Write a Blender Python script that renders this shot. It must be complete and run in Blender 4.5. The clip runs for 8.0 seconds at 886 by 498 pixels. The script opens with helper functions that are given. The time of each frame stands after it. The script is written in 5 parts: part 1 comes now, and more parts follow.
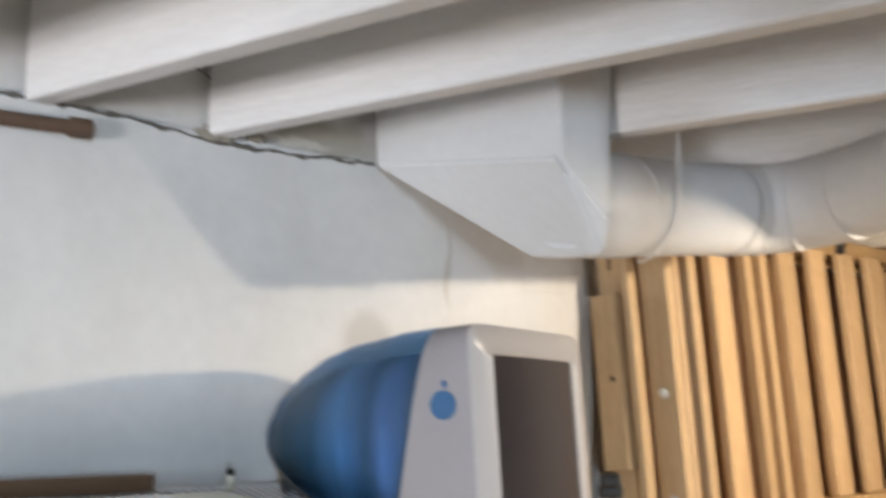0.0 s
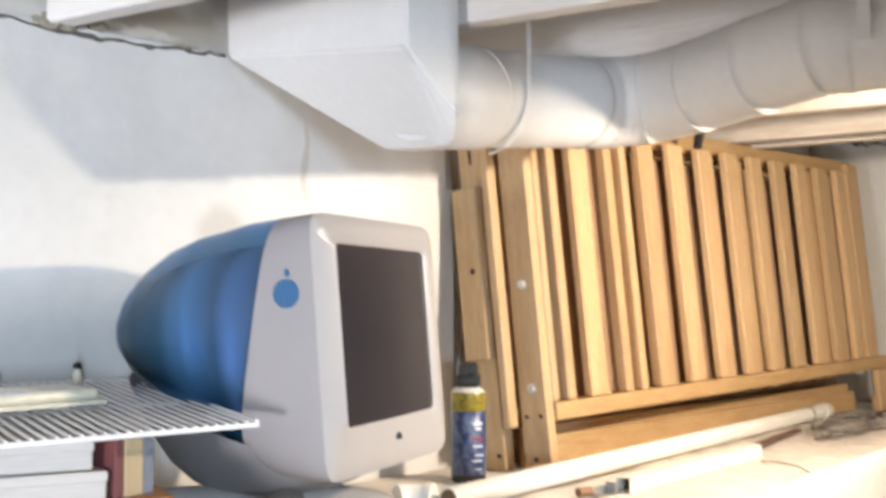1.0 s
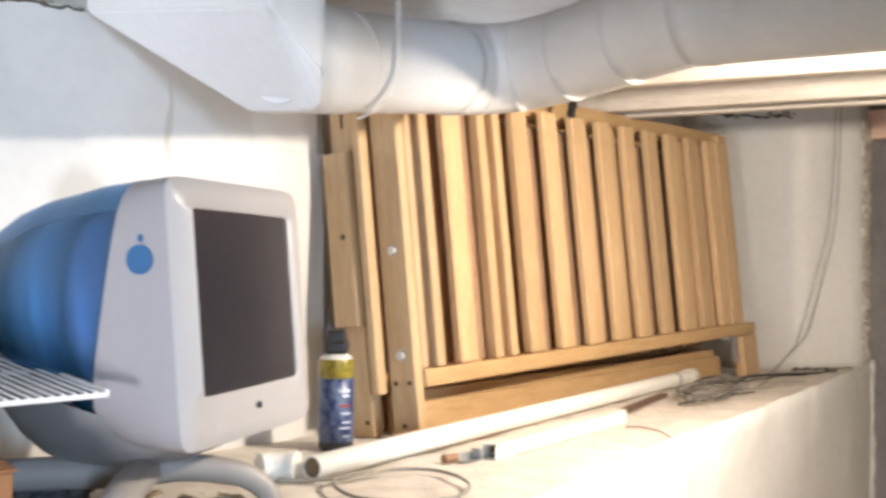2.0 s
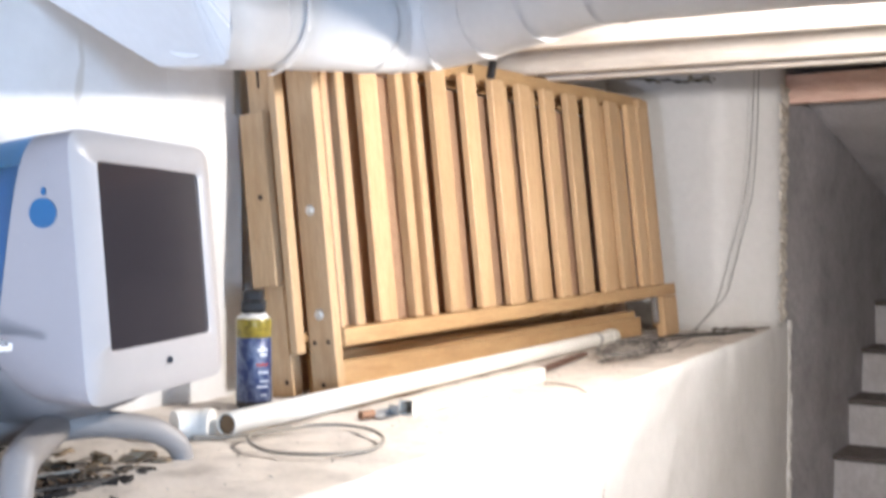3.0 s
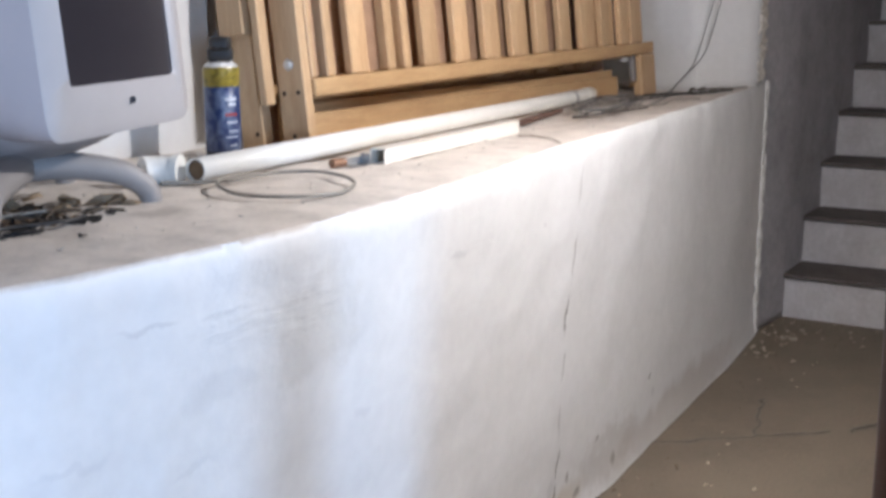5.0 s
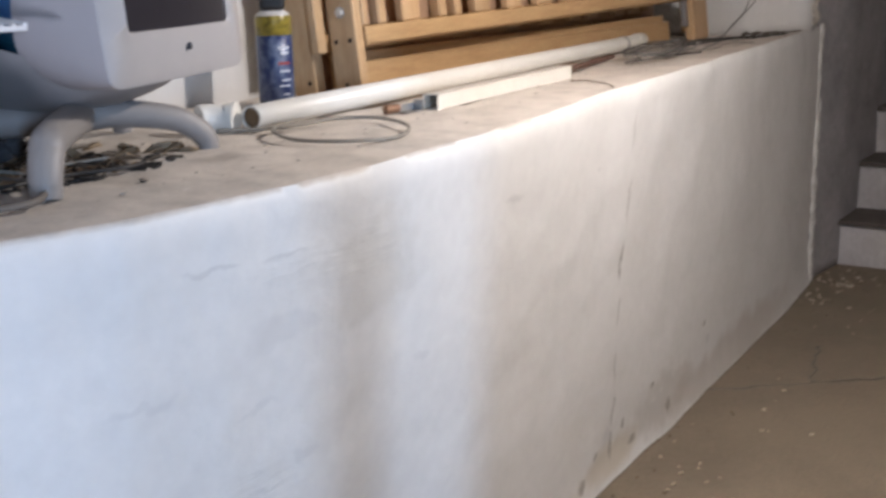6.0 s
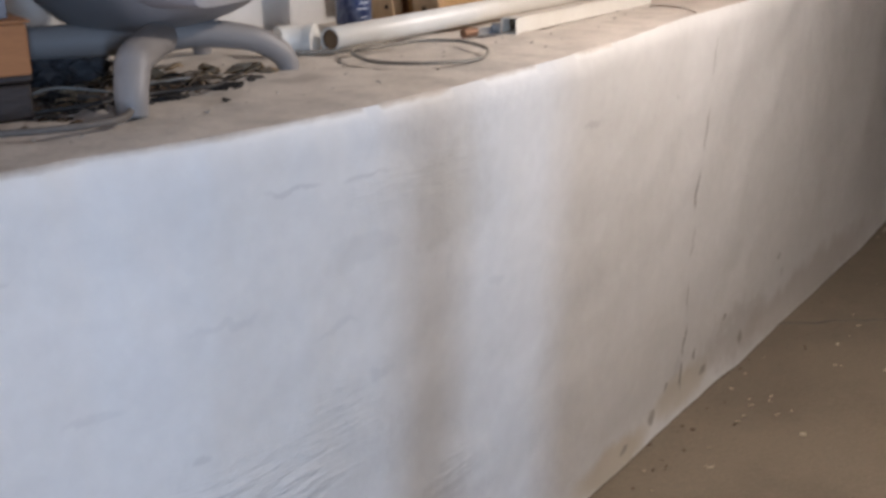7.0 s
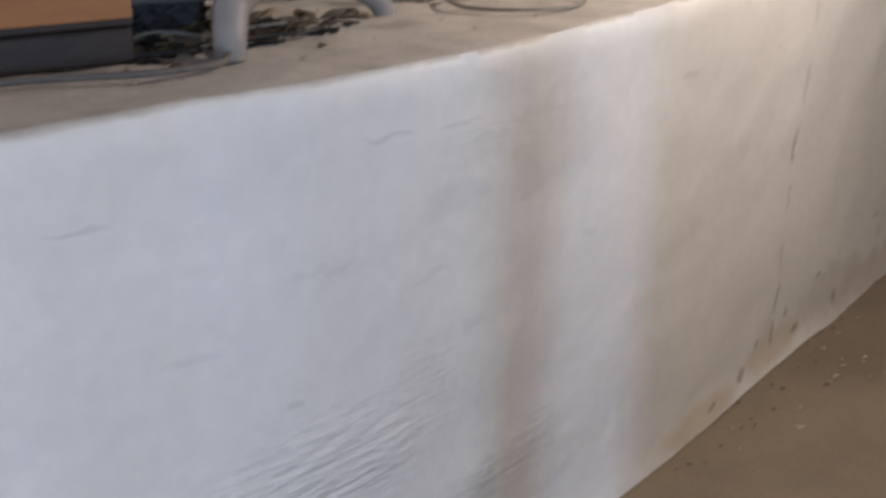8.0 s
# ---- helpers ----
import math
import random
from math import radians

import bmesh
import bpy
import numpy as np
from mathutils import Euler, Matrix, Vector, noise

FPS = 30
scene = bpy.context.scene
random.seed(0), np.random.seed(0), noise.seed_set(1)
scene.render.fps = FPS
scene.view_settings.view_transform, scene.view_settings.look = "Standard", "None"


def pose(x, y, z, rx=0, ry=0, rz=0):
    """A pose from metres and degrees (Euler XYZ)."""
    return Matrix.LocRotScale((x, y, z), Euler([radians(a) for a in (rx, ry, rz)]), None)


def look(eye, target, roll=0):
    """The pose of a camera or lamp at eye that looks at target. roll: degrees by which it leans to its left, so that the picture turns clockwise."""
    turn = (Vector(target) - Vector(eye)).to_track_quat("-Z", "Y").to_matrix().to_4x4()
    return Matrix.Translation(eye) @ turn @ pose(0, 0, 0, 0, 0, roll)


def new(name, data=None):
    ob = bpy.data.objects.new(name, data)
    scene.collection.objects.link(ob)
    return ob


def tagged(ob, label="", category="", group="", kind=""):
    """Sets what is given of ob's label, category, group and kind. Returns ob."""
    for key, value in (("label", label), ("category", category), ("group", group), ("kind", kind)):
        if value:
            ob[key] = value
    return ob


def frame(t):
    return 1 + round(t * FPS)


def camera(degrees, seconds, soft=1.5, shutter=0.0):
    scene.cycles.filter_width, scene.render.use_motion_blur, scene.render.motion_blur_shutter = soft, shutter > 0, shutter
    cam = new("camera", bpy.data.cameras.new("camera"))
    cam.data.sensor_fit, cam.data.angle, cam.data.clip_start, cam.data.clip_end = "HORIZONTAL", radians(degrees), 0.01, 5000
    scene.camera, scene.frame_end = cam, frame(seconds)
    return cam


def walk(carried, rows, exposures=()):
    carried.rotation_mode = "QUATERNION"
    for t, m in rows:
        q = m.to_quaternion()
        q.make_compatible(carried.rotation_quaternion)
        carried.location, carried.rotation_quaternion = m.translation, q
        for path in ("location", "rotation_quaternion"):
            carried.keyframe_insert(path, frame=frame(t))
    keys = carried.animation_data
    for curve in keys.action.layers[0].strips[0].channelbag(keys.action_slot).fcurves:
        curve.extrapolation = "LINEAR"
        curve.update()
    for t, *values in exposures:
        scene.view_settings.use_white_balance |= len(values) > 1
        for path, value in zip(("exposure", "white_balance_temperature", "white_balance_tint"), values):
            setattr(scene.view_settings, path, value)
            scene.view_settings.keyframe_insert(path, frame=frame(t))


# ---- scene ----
cam = camera(42.0, 8.0, 3.0, 0.8)

PATH = [
    (0, (0.163, 0.208, 1.333), (1.519, 1.656, 1.589), 0.7),
    (0.5, (0.193, 0.191, 1.326), (1.643, 1.557, 1.505), 0.3),
    (1, (0.208, 0.157, 1.311), (1.703, 1.482, 1.404), -0.2),
    (1.5, (0.231, 0.161, 1.318), (1.786, 1.419, 1.362), -0.0),
    (1.7, (0.238, 0.158, 1.318), (1.822, 1.378, 1.353), 0.1),
    (2.8, (0.252, 0.11, 1.299), (1.927, 1.203, 1.303), 0.2),
    (3, (0.255, 0.108, 1.291), (1.938, 1.188, 1.272), -0.1),
    (3.5, (0.257, 0.091, 1.27), (1.945, 1.158, 1.159), -0.6),
    (4, (0.274, 0.104, 1.26), (1.974, 1.136, 1.048), -0.4),
    (4.5, (0.279, 0.109, 1.237), (1.975, 1.123, 0.928), -1.0),
    (4.7, (0.279, 0.109, 1.235), (1.964, 1.128, 0.885), -0.7),
    (5.8, (0.276, 0.11, 1.231), (1.897, 1.182, 0.757), -0.7),
    (6, (0.266, 0.119, 1.213), (1.876, 1.208, 0.741), -1.6),
    (6.5, (0.26, 0.132, 1.206), (1.821, 1.276, 0.704), -1.8),
    (7, (0.253, 0.133, 1.201), (1.771, 1.298, 0.619), -1.6),
    (7.5, (0.248, 0.14, 1.189), (1.727, 1.353, 0.602), -2.0),
    (8, (0.25, 0.157, 1.192), (1.661, 1.414, 0.537), -1.9),
]
EXPOSURES = [
    (0.0, 0.82, 6700, 9), (0.5, 1.04, 6950, 4), (1.0, 1.34, 6650, 10), (1.5, 1.33, 6600, 10), (3.0, 1.45, 5550, 11), (3.5, 1.50, 5400, 12), (4.5, 1.05, 5200, 12),
    (6.0, 0.53, 5650, 13), (7.0, 0.18, 5850, 15), (8.0, 0.06, 6100, 15),
]
walk(cam, [(t, look(eye, target, roll)) for t, eye, target, roll in PATH], EXPOSURES)

# ---- light ----
LEDGE = 0.965
WALL = 1.815

world = bpy.data.worlds.new("world")
scene.world = world
world.use_nodes = True
world.node_tree.nodes["Background"].inputs[0].default_value = (0.5, 0.55, 0.65, 1)
world.node_tree.nodes["Background"].inputs[1].default_value = 0.02


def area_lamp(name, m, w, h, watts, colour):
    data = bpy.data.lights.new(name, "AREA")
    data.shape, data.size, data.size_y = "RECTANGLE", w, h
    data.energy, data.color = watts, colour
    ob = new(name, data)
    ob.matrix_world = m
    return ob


bulb = bpy.data.lights.new("warm_bulb", "POINT")
bulb.energy, bulb.color, bulb.shadow_soft_size = 43, (1.0, 0.86, 0.70), 0.034
new("warm_bulb", bulb).matrix_world = pose(2.25, 0.375, 1.672)
area_lamp("cool_window_light", look((-2.60, -4.12, 1.37), (1.5, 1.4, 1.2)), 0.15, 1.2, 120, (0.58, 0.77, 1.0))
# unseen lamp added low on the left to brighten joists, duct and wall
area_lamp("far_fill_light", look((-4.2, -0.71, 0.47), (1.1, 1.5, 1.7)), 1.3, 0.7, 115, (0.94, 0.93, 0.98))

# ---- materials ----
MATS = {}


def mat(name, colour, rough=0.6, metal=0.0, spots=None, spot_scale=6.0, spot_amount=0.5, grain=0.08, grain_scale=60.0,
        bump=0.15, bump_scale=30.0, stretch=(1, 1, 1), rand=0.0, coat=0.0, spec=0.5, bump_dist=0.01):
    """A surface with large stains, fine grain and relief, in object metres."""
    if name in MATS:
        return MATS[name]
    m = bpy.data.materials.new(name)
    m.use_nodes = True
    nt = m.node_tree
    n, l = nt.nodes, nt.links
    b = n["Principled BSDF"]
    b.inputs["Roughness"].default_value = rough
    b.inputs["Metallic"].default_value = metal
    b.inputs["Coat Weight"].default_value = coat
    b.inputs["Specular IOR Level"].default_value = spec
    tc = n.new("ShaderNodeTexCoord")
    mp = n.new("ShaderNodeMapping")
    mp.inputs["Scale"].default_value = stretch
    l.new(tc.outputs["Object"], mp.inputs["Vector"])
    big = n.new("ShaderNodeTexNoise")
    big.inputs["Scale"].default_value, big.inputs["Detail"].default_value = spot_scale, 6
    big.inputs["Roughness"].default_value = 0.62
    l.new(mp.outputs[0], big.inputs["Vector"])
    ramp = n.new("ShaderNodeMapRange")
    ramp.inputs["From Min"].default_value, ramp.inputs["From Max"].default_value = 0.42, 0.72
    ramp.inputs["To Max"].default_value = spot_amount
    l.new(big.outputs["Fac"], ramp.inputs["Value"])
    mix = n.new("ShaderNodeMix")
    mix.data_type = "RGBA"
    mix.inputs["A"].default_value = (*colour, 1)
    mix.inputs["B"].default_value = (*(spots or [c * 0.7 for c in colour]), 1)
    l.new(ramp.outputs[0], mix.inputs["Factor"])
    fine = n.new("ShaderNodeTexNoise")
    fine.inputs["Scale"].default_value, fine.inputs["Detail"].default_value = grain_scale, 4
    l.new(mp.outputs[0], fine.inputs["Vector"])
    val = n.new("ShaderNodeMapRange")
    val.inputs["From Min"].default_value, val.inputs["From Max"].default_value = 0.3, 0.7
    val.inputs["To Min"].default_value, val.inputs["To Max"].default_value = 1 - grain, 1 + grain
    l.new(fine.outputs["Fac"], val.inputs["Value"])
    hsv = n.new("ShaderNodeHueSaturation")
    l.new(mix.outputs["Result"], hsv.inputs["Color"])
    out = val.outputs[0]
    if rand:
        info = n.new("ShaderNodeObjectInfo")
        r = n.new("ShaderNodeMapRange")
        r.inputs["To Min"].default_value, r.inputs["To Max"].default_value = 1 - rand, 1 + rand
        l.new(info.outputs["Random"], r.inputs["Value"])
        mul = n.new("ShaderNodeMath")
        mul.operation = "MULTIPLY"
        l.new(out, mul.inputs[0])
        l.new(r.outputs[0], mul.inputs[1])
        out = mul.outputs[0]
    l.new(out, hsv.inputs["Value"])
    l.new(hsv.outputs[0], b.inputs["Base Color"])
    if bump:
        rel = n.new("ShaderNodeTexNoise")
        rel.inputs["Scale"].default_value, rel.inputs["Detail"].default_value = bump_scale, 7
        l.new(mp.outputs[0], rel.inputs["Vector"])
        bp = n.new("ShaderNodeBump")
        bp.inputs["Strength"].default_value, bp.inputs["Distance"].default_value = bump, bump_dist
        l.new(rel.outputs["Fac"], bp.inputs["Height"])
        l.new(bp.outputs[0], b.inputs["Normal"])
    MATS[name] = m
    return m


def mask_into(m, x, y, z, sx, sy, sz, colour, amount, wobble=0.02, wobble_scale=8.0):
    """A patch of another colour with a soft outline of its own about a place, sx, sy, sz metres either way."""
    nt = m.node_tree
    n, l = nt.nodes, nt.links
    b = n["Principled BSDF"]
    was = b.inputs["Base Color"].links[0].from_socket
    tc = n.new("ShaderNodeTexCoord")
    ns = n.new("ShaderNodeTexNoise")
    ns.inputs["Scale"].default_value, ns.inputs["Detail"].default_value = wobble_scale, 5
    l.new(tc.outputs["Object"], ns.inputs["Vector"])
    sub = n.new("ShaderNodeVectorMath")
    sub.operation = "MULTIPLY_ADD"
    l.new(ns.outputs["Color"], sub.inputs[0])
    sub.inputs[1].default_value = (wobble * 2,) * 3
    l.new(tc.outputs["Object"], sub.inputs[2])
    off = n.new("ShaderNodeVectorMath")
    off.operation = "SUBTRACT"
    l.new(sub.outputs[0], off.inputs[0])
    off.inputs[1].default_value = (x + wobble, y + wobble, z + wobble)
    sc = n.new("ShaderNodeVectorMath")
    sc.operation = "MULTIPLY"
    l.new(off.outputs[0], sc.inputs[0])
    sc.inputs[1].default_value = (1 / sx, 1 / sy, 1 / sz)
    ln = n.new("ShaderNodeVectorMath")
    ln.operation = "LENGTH"
    l.new(sc.outputs[0], ln.inputs[0])
    rg = n.new("ShaderNodeMapRange")
    rg.interpolation_type = "SMOOTHSTEP"
    rg.inputs["From Min"].default_value, rg.inputs["From Max"].default_value = 1.0, 0.45
    rg.inputs["To Max"].default_value = amount
    l.new(ln.outputs["Value"], rg.inputs["Value"])
    mix = n.new("ShaderNodeMix")
    mix.data_type = "RGBA"
    l.new(rg.outputs[0], mix.inputs["Factor"])
    l.new(was, mix.inputs["A"])
    mix.inputs["B"].default_value = (*colour, 1)
    l.new(mix.outputs["Result"], b.inputs["Base Color"])


def ripple_into(m, x, z, sx, sz, strength, slant=0.0, distance=0.006):
    """Trowel ripples in the plaster within an oval patch of an upright face."""
    n, l = m.node_tree.nodes, m.node_tree.links
    b = n["Principled BSDF"]
    was = b.inputs["Normal"].links[0].from_socket
    tc = n.new("ShaderNodeTexCoord")
    off = n.new("ShaderNodeMapping")
    off.inputs["Location"].default_value = (-x / sx, 0, -z / sz)
    off.inputs["Scale"].default_value = (1 / sx, 0, 1 / sz)
    l.new(tc.outputs["Object"], off.inputs["Vector"])
    ln = n.new("ShaderNodeVectorMath")
    ln.operation = "LENGTH"
    l.new(off.outputs[0], ln.inputs[0])
    rg = n.new("ShaderNodeMapRange")
    rg.interpolation_type = "SMOOTHSTEP"
    rg.inputs["From Min"].default_value, rg.inputs["From Max"].default_value = 1.0, 0.2
    l.new(ln.outputs["Value"], rg.inputs["Value"])
    mp = n.new("ShaderNodeMapping")
    mp.inputs["Rotation"].default_value = (0, slant, 0)
    mp.inputs["Scale"].default_value = (15, 1, 85)
    l.new(tc.outputs["Object"], mp.inputs["Vector"])
    ns = n.new("ShaderNodeTexNoise")
    ns.inputs["Scale"].default_value, ns.inputs["Detail"].default_value = 1.0, 5
    l.new(mp.outputs[0], ns.inputs["Vector"])
    mul = n.new("ShaderNodeMath")
    mul.operation = "MULTIPLY"
    l.new(ns.outputs["Fac"], mul.inputs[0])
    l.new(rg.outputs[0], mul.inputs[1])
    bp = n.new("ShaderNodeBump")
    bp.inputs["Strength"].default_value, bp.inputs["Distance"].default_value = strength, distance
    l.new(mul.outputs[0], bp.inputs["Height"])
    l.new(was, bp.inputs["Normal"])
    l.new(bp.outputs[0], b.inputs["Normal"])


def white_paint(name="white_wall_paint", k=0.84, relief=0.30):
    return mat(name, tuple(c * k for c in (0.82, 0.81, 0.785)), 0.62, spots=tuple(c * k for c in (0.67, 0.655, 0.62)), spot_scale=3.2, spot_amount=0.32, grain=0.028,
               grain_scale=34, bump=relief, bump_scale=9, bump_dist=0.014)


paint = white_paint()
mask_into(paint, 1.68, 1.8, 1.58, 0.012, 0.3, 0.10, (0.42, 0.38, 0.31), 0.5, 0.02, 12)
mask_into(paint, 4.24, 1.32, 1.45, 0.1, 0.03, 0.42, (0.42, 0.34, 0.22), 0.75, 0.03, 14)
# grey oval patch on the wall behind the top of the dome
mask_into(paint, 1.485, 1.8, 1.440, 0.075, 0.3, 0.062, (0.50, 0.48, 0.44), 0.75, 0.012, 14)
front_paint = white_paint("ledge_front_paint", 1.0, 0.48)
stripe_shade = (0.47, 0.42, 0.34)
mask_into(front_paint, 1.54, 1.15, 0.80, 0.13, 0.3, 0.10, (0.58, 0.56, 0.51), 0.36, 0.07, 24)
mask_into(front_paint, 1.46, 1.15, 0.24, 0.05, 0.3, 0.05, (0.46, 0.44, 0.41), 0.4, 0.05, 30)
mask_into(front_paint, 2.25, 1.2, 0.03, 0.22, 0.3, 0.055, (0.56, 0.49, 0.36), 0.7, 0.03, 12)
mask_into(front_paint, 2.62, 1.2, 0.06, 0.22, 0.3, 0.06, (0.56, 0.49, 0.36), 0.55, 0.04, 14)
# the upright shadow stripe, put faintly into the front's colour
mask_into(front_paint, 1.555, 1.15, 0.36, 0.085, 0.3, 0.66, stripe_shade, 0.09, 0.03, 5)
mask_into(front_paint, 2.95, 1.2, 0.10, 0.30, 0.3, 0.10, (0.45, 0.41, 0.35), 0.32, 0.09, 30)
mask_into(front_paint, 1.50, 1.2, 0.22, 0.30, 0.3, 0.10, (0.52, 0.50, 0.48), 0.28, 0.10, 24)
mask_into(front_paint, 3.6, 1.25, 0.05, 0.9, 0.3, 0.10, (0.40, 0.34, 0.27), 0.42, 0.06, 9)
for cx, cz, cw, ch in ((1.22, 0.868, 0.055, 0.006), (1.34, 0.862, 0.05, 0.005), (0.83, 0.84, 0.05, 0.006), (1.08, 0.55, 0.016, 0.010), (0.98, 0.46, 0.012, 0.009),
                       (1.98, 0.82, 0.05, 0.012), (2.40, 0.80, 0.012, 0.010), (2.58, 0.13, 0.03, 0.05), (3.30, 0.16, 0.02, 0.03)):
    mask_into(front_paint, cx, 1.15, cz, cw, 0.3, ch * 0.8, (0.50, 0.49, 0.48), 0.32, 0.014, 30)
for cx, cz, cw, ch in ((0.95, 0.66, 0.05, 0.008), (1.12, 0.72, 0.07, 0.010), (1.30, 0.66, 0.05, 0.012), (1.40, 0.56, 0.03, 0.016), (1.18, 0.34, 0.08, 0.010), (1.02, 0.22, 0.06, 0.012), (1.68, 0.62, 0.03, 0.012), (1.34, 0.76, 0.09, 0.03)):
    mask_into(front_paint, cx, 1.15, cz, cw, 0.3, ch, (0.58, 0.58, 0.58), 0.24, 0.03, 26)
for cx, cz, cw, ch, k in ((2.572, 0.86, 0.004, 0.06, 0.35), (2.580, 0.70, 0.005, 0.07, 0.5), (2.570, 0.56, 0.006, 0.06, 0.75), (2.578, 0.44, 0.004, 0.05, 0.5), (2.588, 0.30, 0.005, 0.05, 0.45),
                          (2.600, 0.19, 0.006, 0.05, 0.8), (2.606, 0.10, 0.008, 0.05, 0.7)):
    mask_into(front_paint, cx, 1.19, cz, cw, 0.3, ch, (0.17, 0.145, 0.115), min(1.0, k * 1.15), 0.016, 26)
for cx, cz, cw, ch in ((2.45, 0.05, 0.02, 0.02), (2.52, 0.10, 0.010, 0.014), (2.68, 0.13, 0.012, 0.02), (2.75, 0.06, 0.03, 0.015), (2.86, 0.17, 0.012, 0.012), (2.30, 0.035, 0.03, 0.012),
                       (2.98, 0.07, 0.02, 0.03), (3.25, 0.22, 0.012, 0.012)):
    mask_into(front_paint, cx, 1.22, cz, cw, 0.3, ch, (0.24, 0.21, 0.17), 0.65, 0.018, 40)


for rx, rz, rsx, rsz, k in ((1.10, 0.40, 0.26, 0.17, 0.65), (1.30, 0.48, 0.14, 0.14, 0.22), (0.98, 0.26, 0.34, 0.20, 0.5), (1.52, 0.83, 0.12, 0.07, 0.16), (1.36, 0.84, 0.12, 0.05, 0.14),
                            (1.60, 0.28, 0.10, 0.10, 0.3), (2.05, 0.84, 0.16, 0.06, 0.10), (1.45, 0.24, 0.15, 0.10, 0.35)):
    ripple_into(front_paint, rx, rz, rsx, rsz, k, 0.20, 0.015)

stair_plaster = mat("grey_parging", (0.42, 0.405, 0.41), 0.8, spots=(0.29, 0.28, 0.285), spot_scale=7, spot_amount=0.8, grain=0.10, grain_scale=38, bump=0.5, bump_scale=25)
concrete_top = mat("dusty_concrete", (0.66, 0.605, 0.54), 0.9, spots=(0.40, 0.37, 0.33), spot_scale=13, spot_amount=0.7, grain=0.06,
                   grain_scale=140, bump=0.40, bump_scale=30, bump_dist=0.008)
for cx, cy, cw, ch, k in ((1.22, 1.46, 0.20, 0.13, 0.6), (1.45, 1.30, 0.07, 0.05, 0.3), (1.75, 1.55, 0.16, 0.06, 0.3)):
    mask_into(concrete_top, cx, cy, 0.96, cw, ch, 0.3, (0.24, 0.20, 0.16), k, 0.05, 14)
concrete_floor = mat("concrete_floor", (0.205, 0.165, 0.115), 0.75, spots=(0.135, 0.108, 0.075), spot_scale=3, spot_amount=0.7, grain=0.1,
                     grain_scale=120, bump=0.3, bump_scale=40)
joist_paint = mat("painted_joist", (0.80, 0.785, 0.77), 0.6, spots=(0.66, 0.63, 0.60), spot_scale=5, spot_amount=0.5, grain=0.04,
                  stretch=(6, 0.6, 6), bump=0.2, bump_scale=14)
worn_joist = mat("worn_joist", (0.60, 0.55, 0.49), 0.7, spots=(0.40, 0.35, 0.29), spot_scale=7, spot_amount=0.7, grain=0.08, stretch=(6, 0.6, 6), bump=0.3, bump_scale=20)
ceiling_paint = mat("ceiling_boards", (0.72, 0.70, 0.69), 0.7, spots=(0.52, 0.50, 0.49), stretch=(1, 6, 1), spot_scale=3, bump=0.2)
duct_paint = mat("painted_duct", (0.70, 0.70, 0.70), 0.5, spots=(0.62, 0.62, 0.61), spot_scale=5, spot_amount=0.5, grain=0.02, bump=0.06, bump_scale=20)


def ledge_mix():
    """Bare dusty concrete where the ledge lies flat, whitewash where it stands upright."""
    m = bpy.data.materials.new("ledge_surface")
    m.use_nodes = True
    n, l = m.node_tree.nodes, m.node_tree.links
    for q in list(n):
        n.remove(q)
    groups = []
    for src in (concrete_top, front_paint):
        made = {}
        for q in src.node_tree.nodes:
            if q.type == "OUTPUT_MATERIAL":
                continue
            c = n.new(q.bl_idname)
            for prop in ("operation", "data_type", "interpolation_type"):
                if prop in q.bl_rna.properties:
                    if prop == "operation":
                        c.operation = q.operation
                    elif prop == "data_type":
                        c.data_type = q.data_type
                    else:
                        c.interpolation_type = q.interpolation_type
            for a, b in zip(q.inputs, c.inputs):
                if "default_value" in a.bl_rna.properties:
                    b.default_value = a.default_value
            made[q.name] = c
        for k in src.node_tree.links:
            if k.to_node.name in made:
                a = made[k.from_node.name].outputs[list(k.from_node.outputs).index(k.from_socket)]
                b = made[k.to_node.name].inputs[list(k.to_node.inputs).index(k.to_socket)]
                l.new(a, b)
        groups.append(made["Principled BSDF"])
    geo = n.new("ShaderNodeNewGeometry")
    sep = n.new("ShaderNodeSeparateXYZ")
    l.new(geo.outputs["Normal"], sep.inputs[0])
    tc = n.new("ShaderNodeTexCoord")
    ns = n.new("ShaderNodeTexNoise")
    ns.inputs["Scale"].default_value, ns.inputs["Detail"].default_value = 18, 5
    l.new(tc.outputs["Object"], ns.inputs["Vector"])
    add = n.new("ShaderNodeMath")
    add.operation = "MULTIPLY_ADD"
    l.new(ns.outputs["Fac"], add.inputs[0])
    add.inputs[1].default_value = 0.5
    l.new(sep.outputs["Z"], add.inputs[2])
    rg = n.new("ShaderNodeMapRange")
    rg.inputs["From Min"].default_value, rg.inputs["From Max"].default_value = 1.02, 0.78
    l.new(add.outputs[0], rg.inputs["Value"])
    mix = n.new("ShaderNodeMixShader")
    l.new(rg.outputs[0], mix.inputs[0])
    l.new(groups[0].outputs[0], mix.inputs[1])
    l.new(groups[1].outputs[0], mix.inputs[2])
    out = n.new("ShaderNodeOutputMaterial")
    l.new(mix.outputs[0], out.inputs[0])
    return m


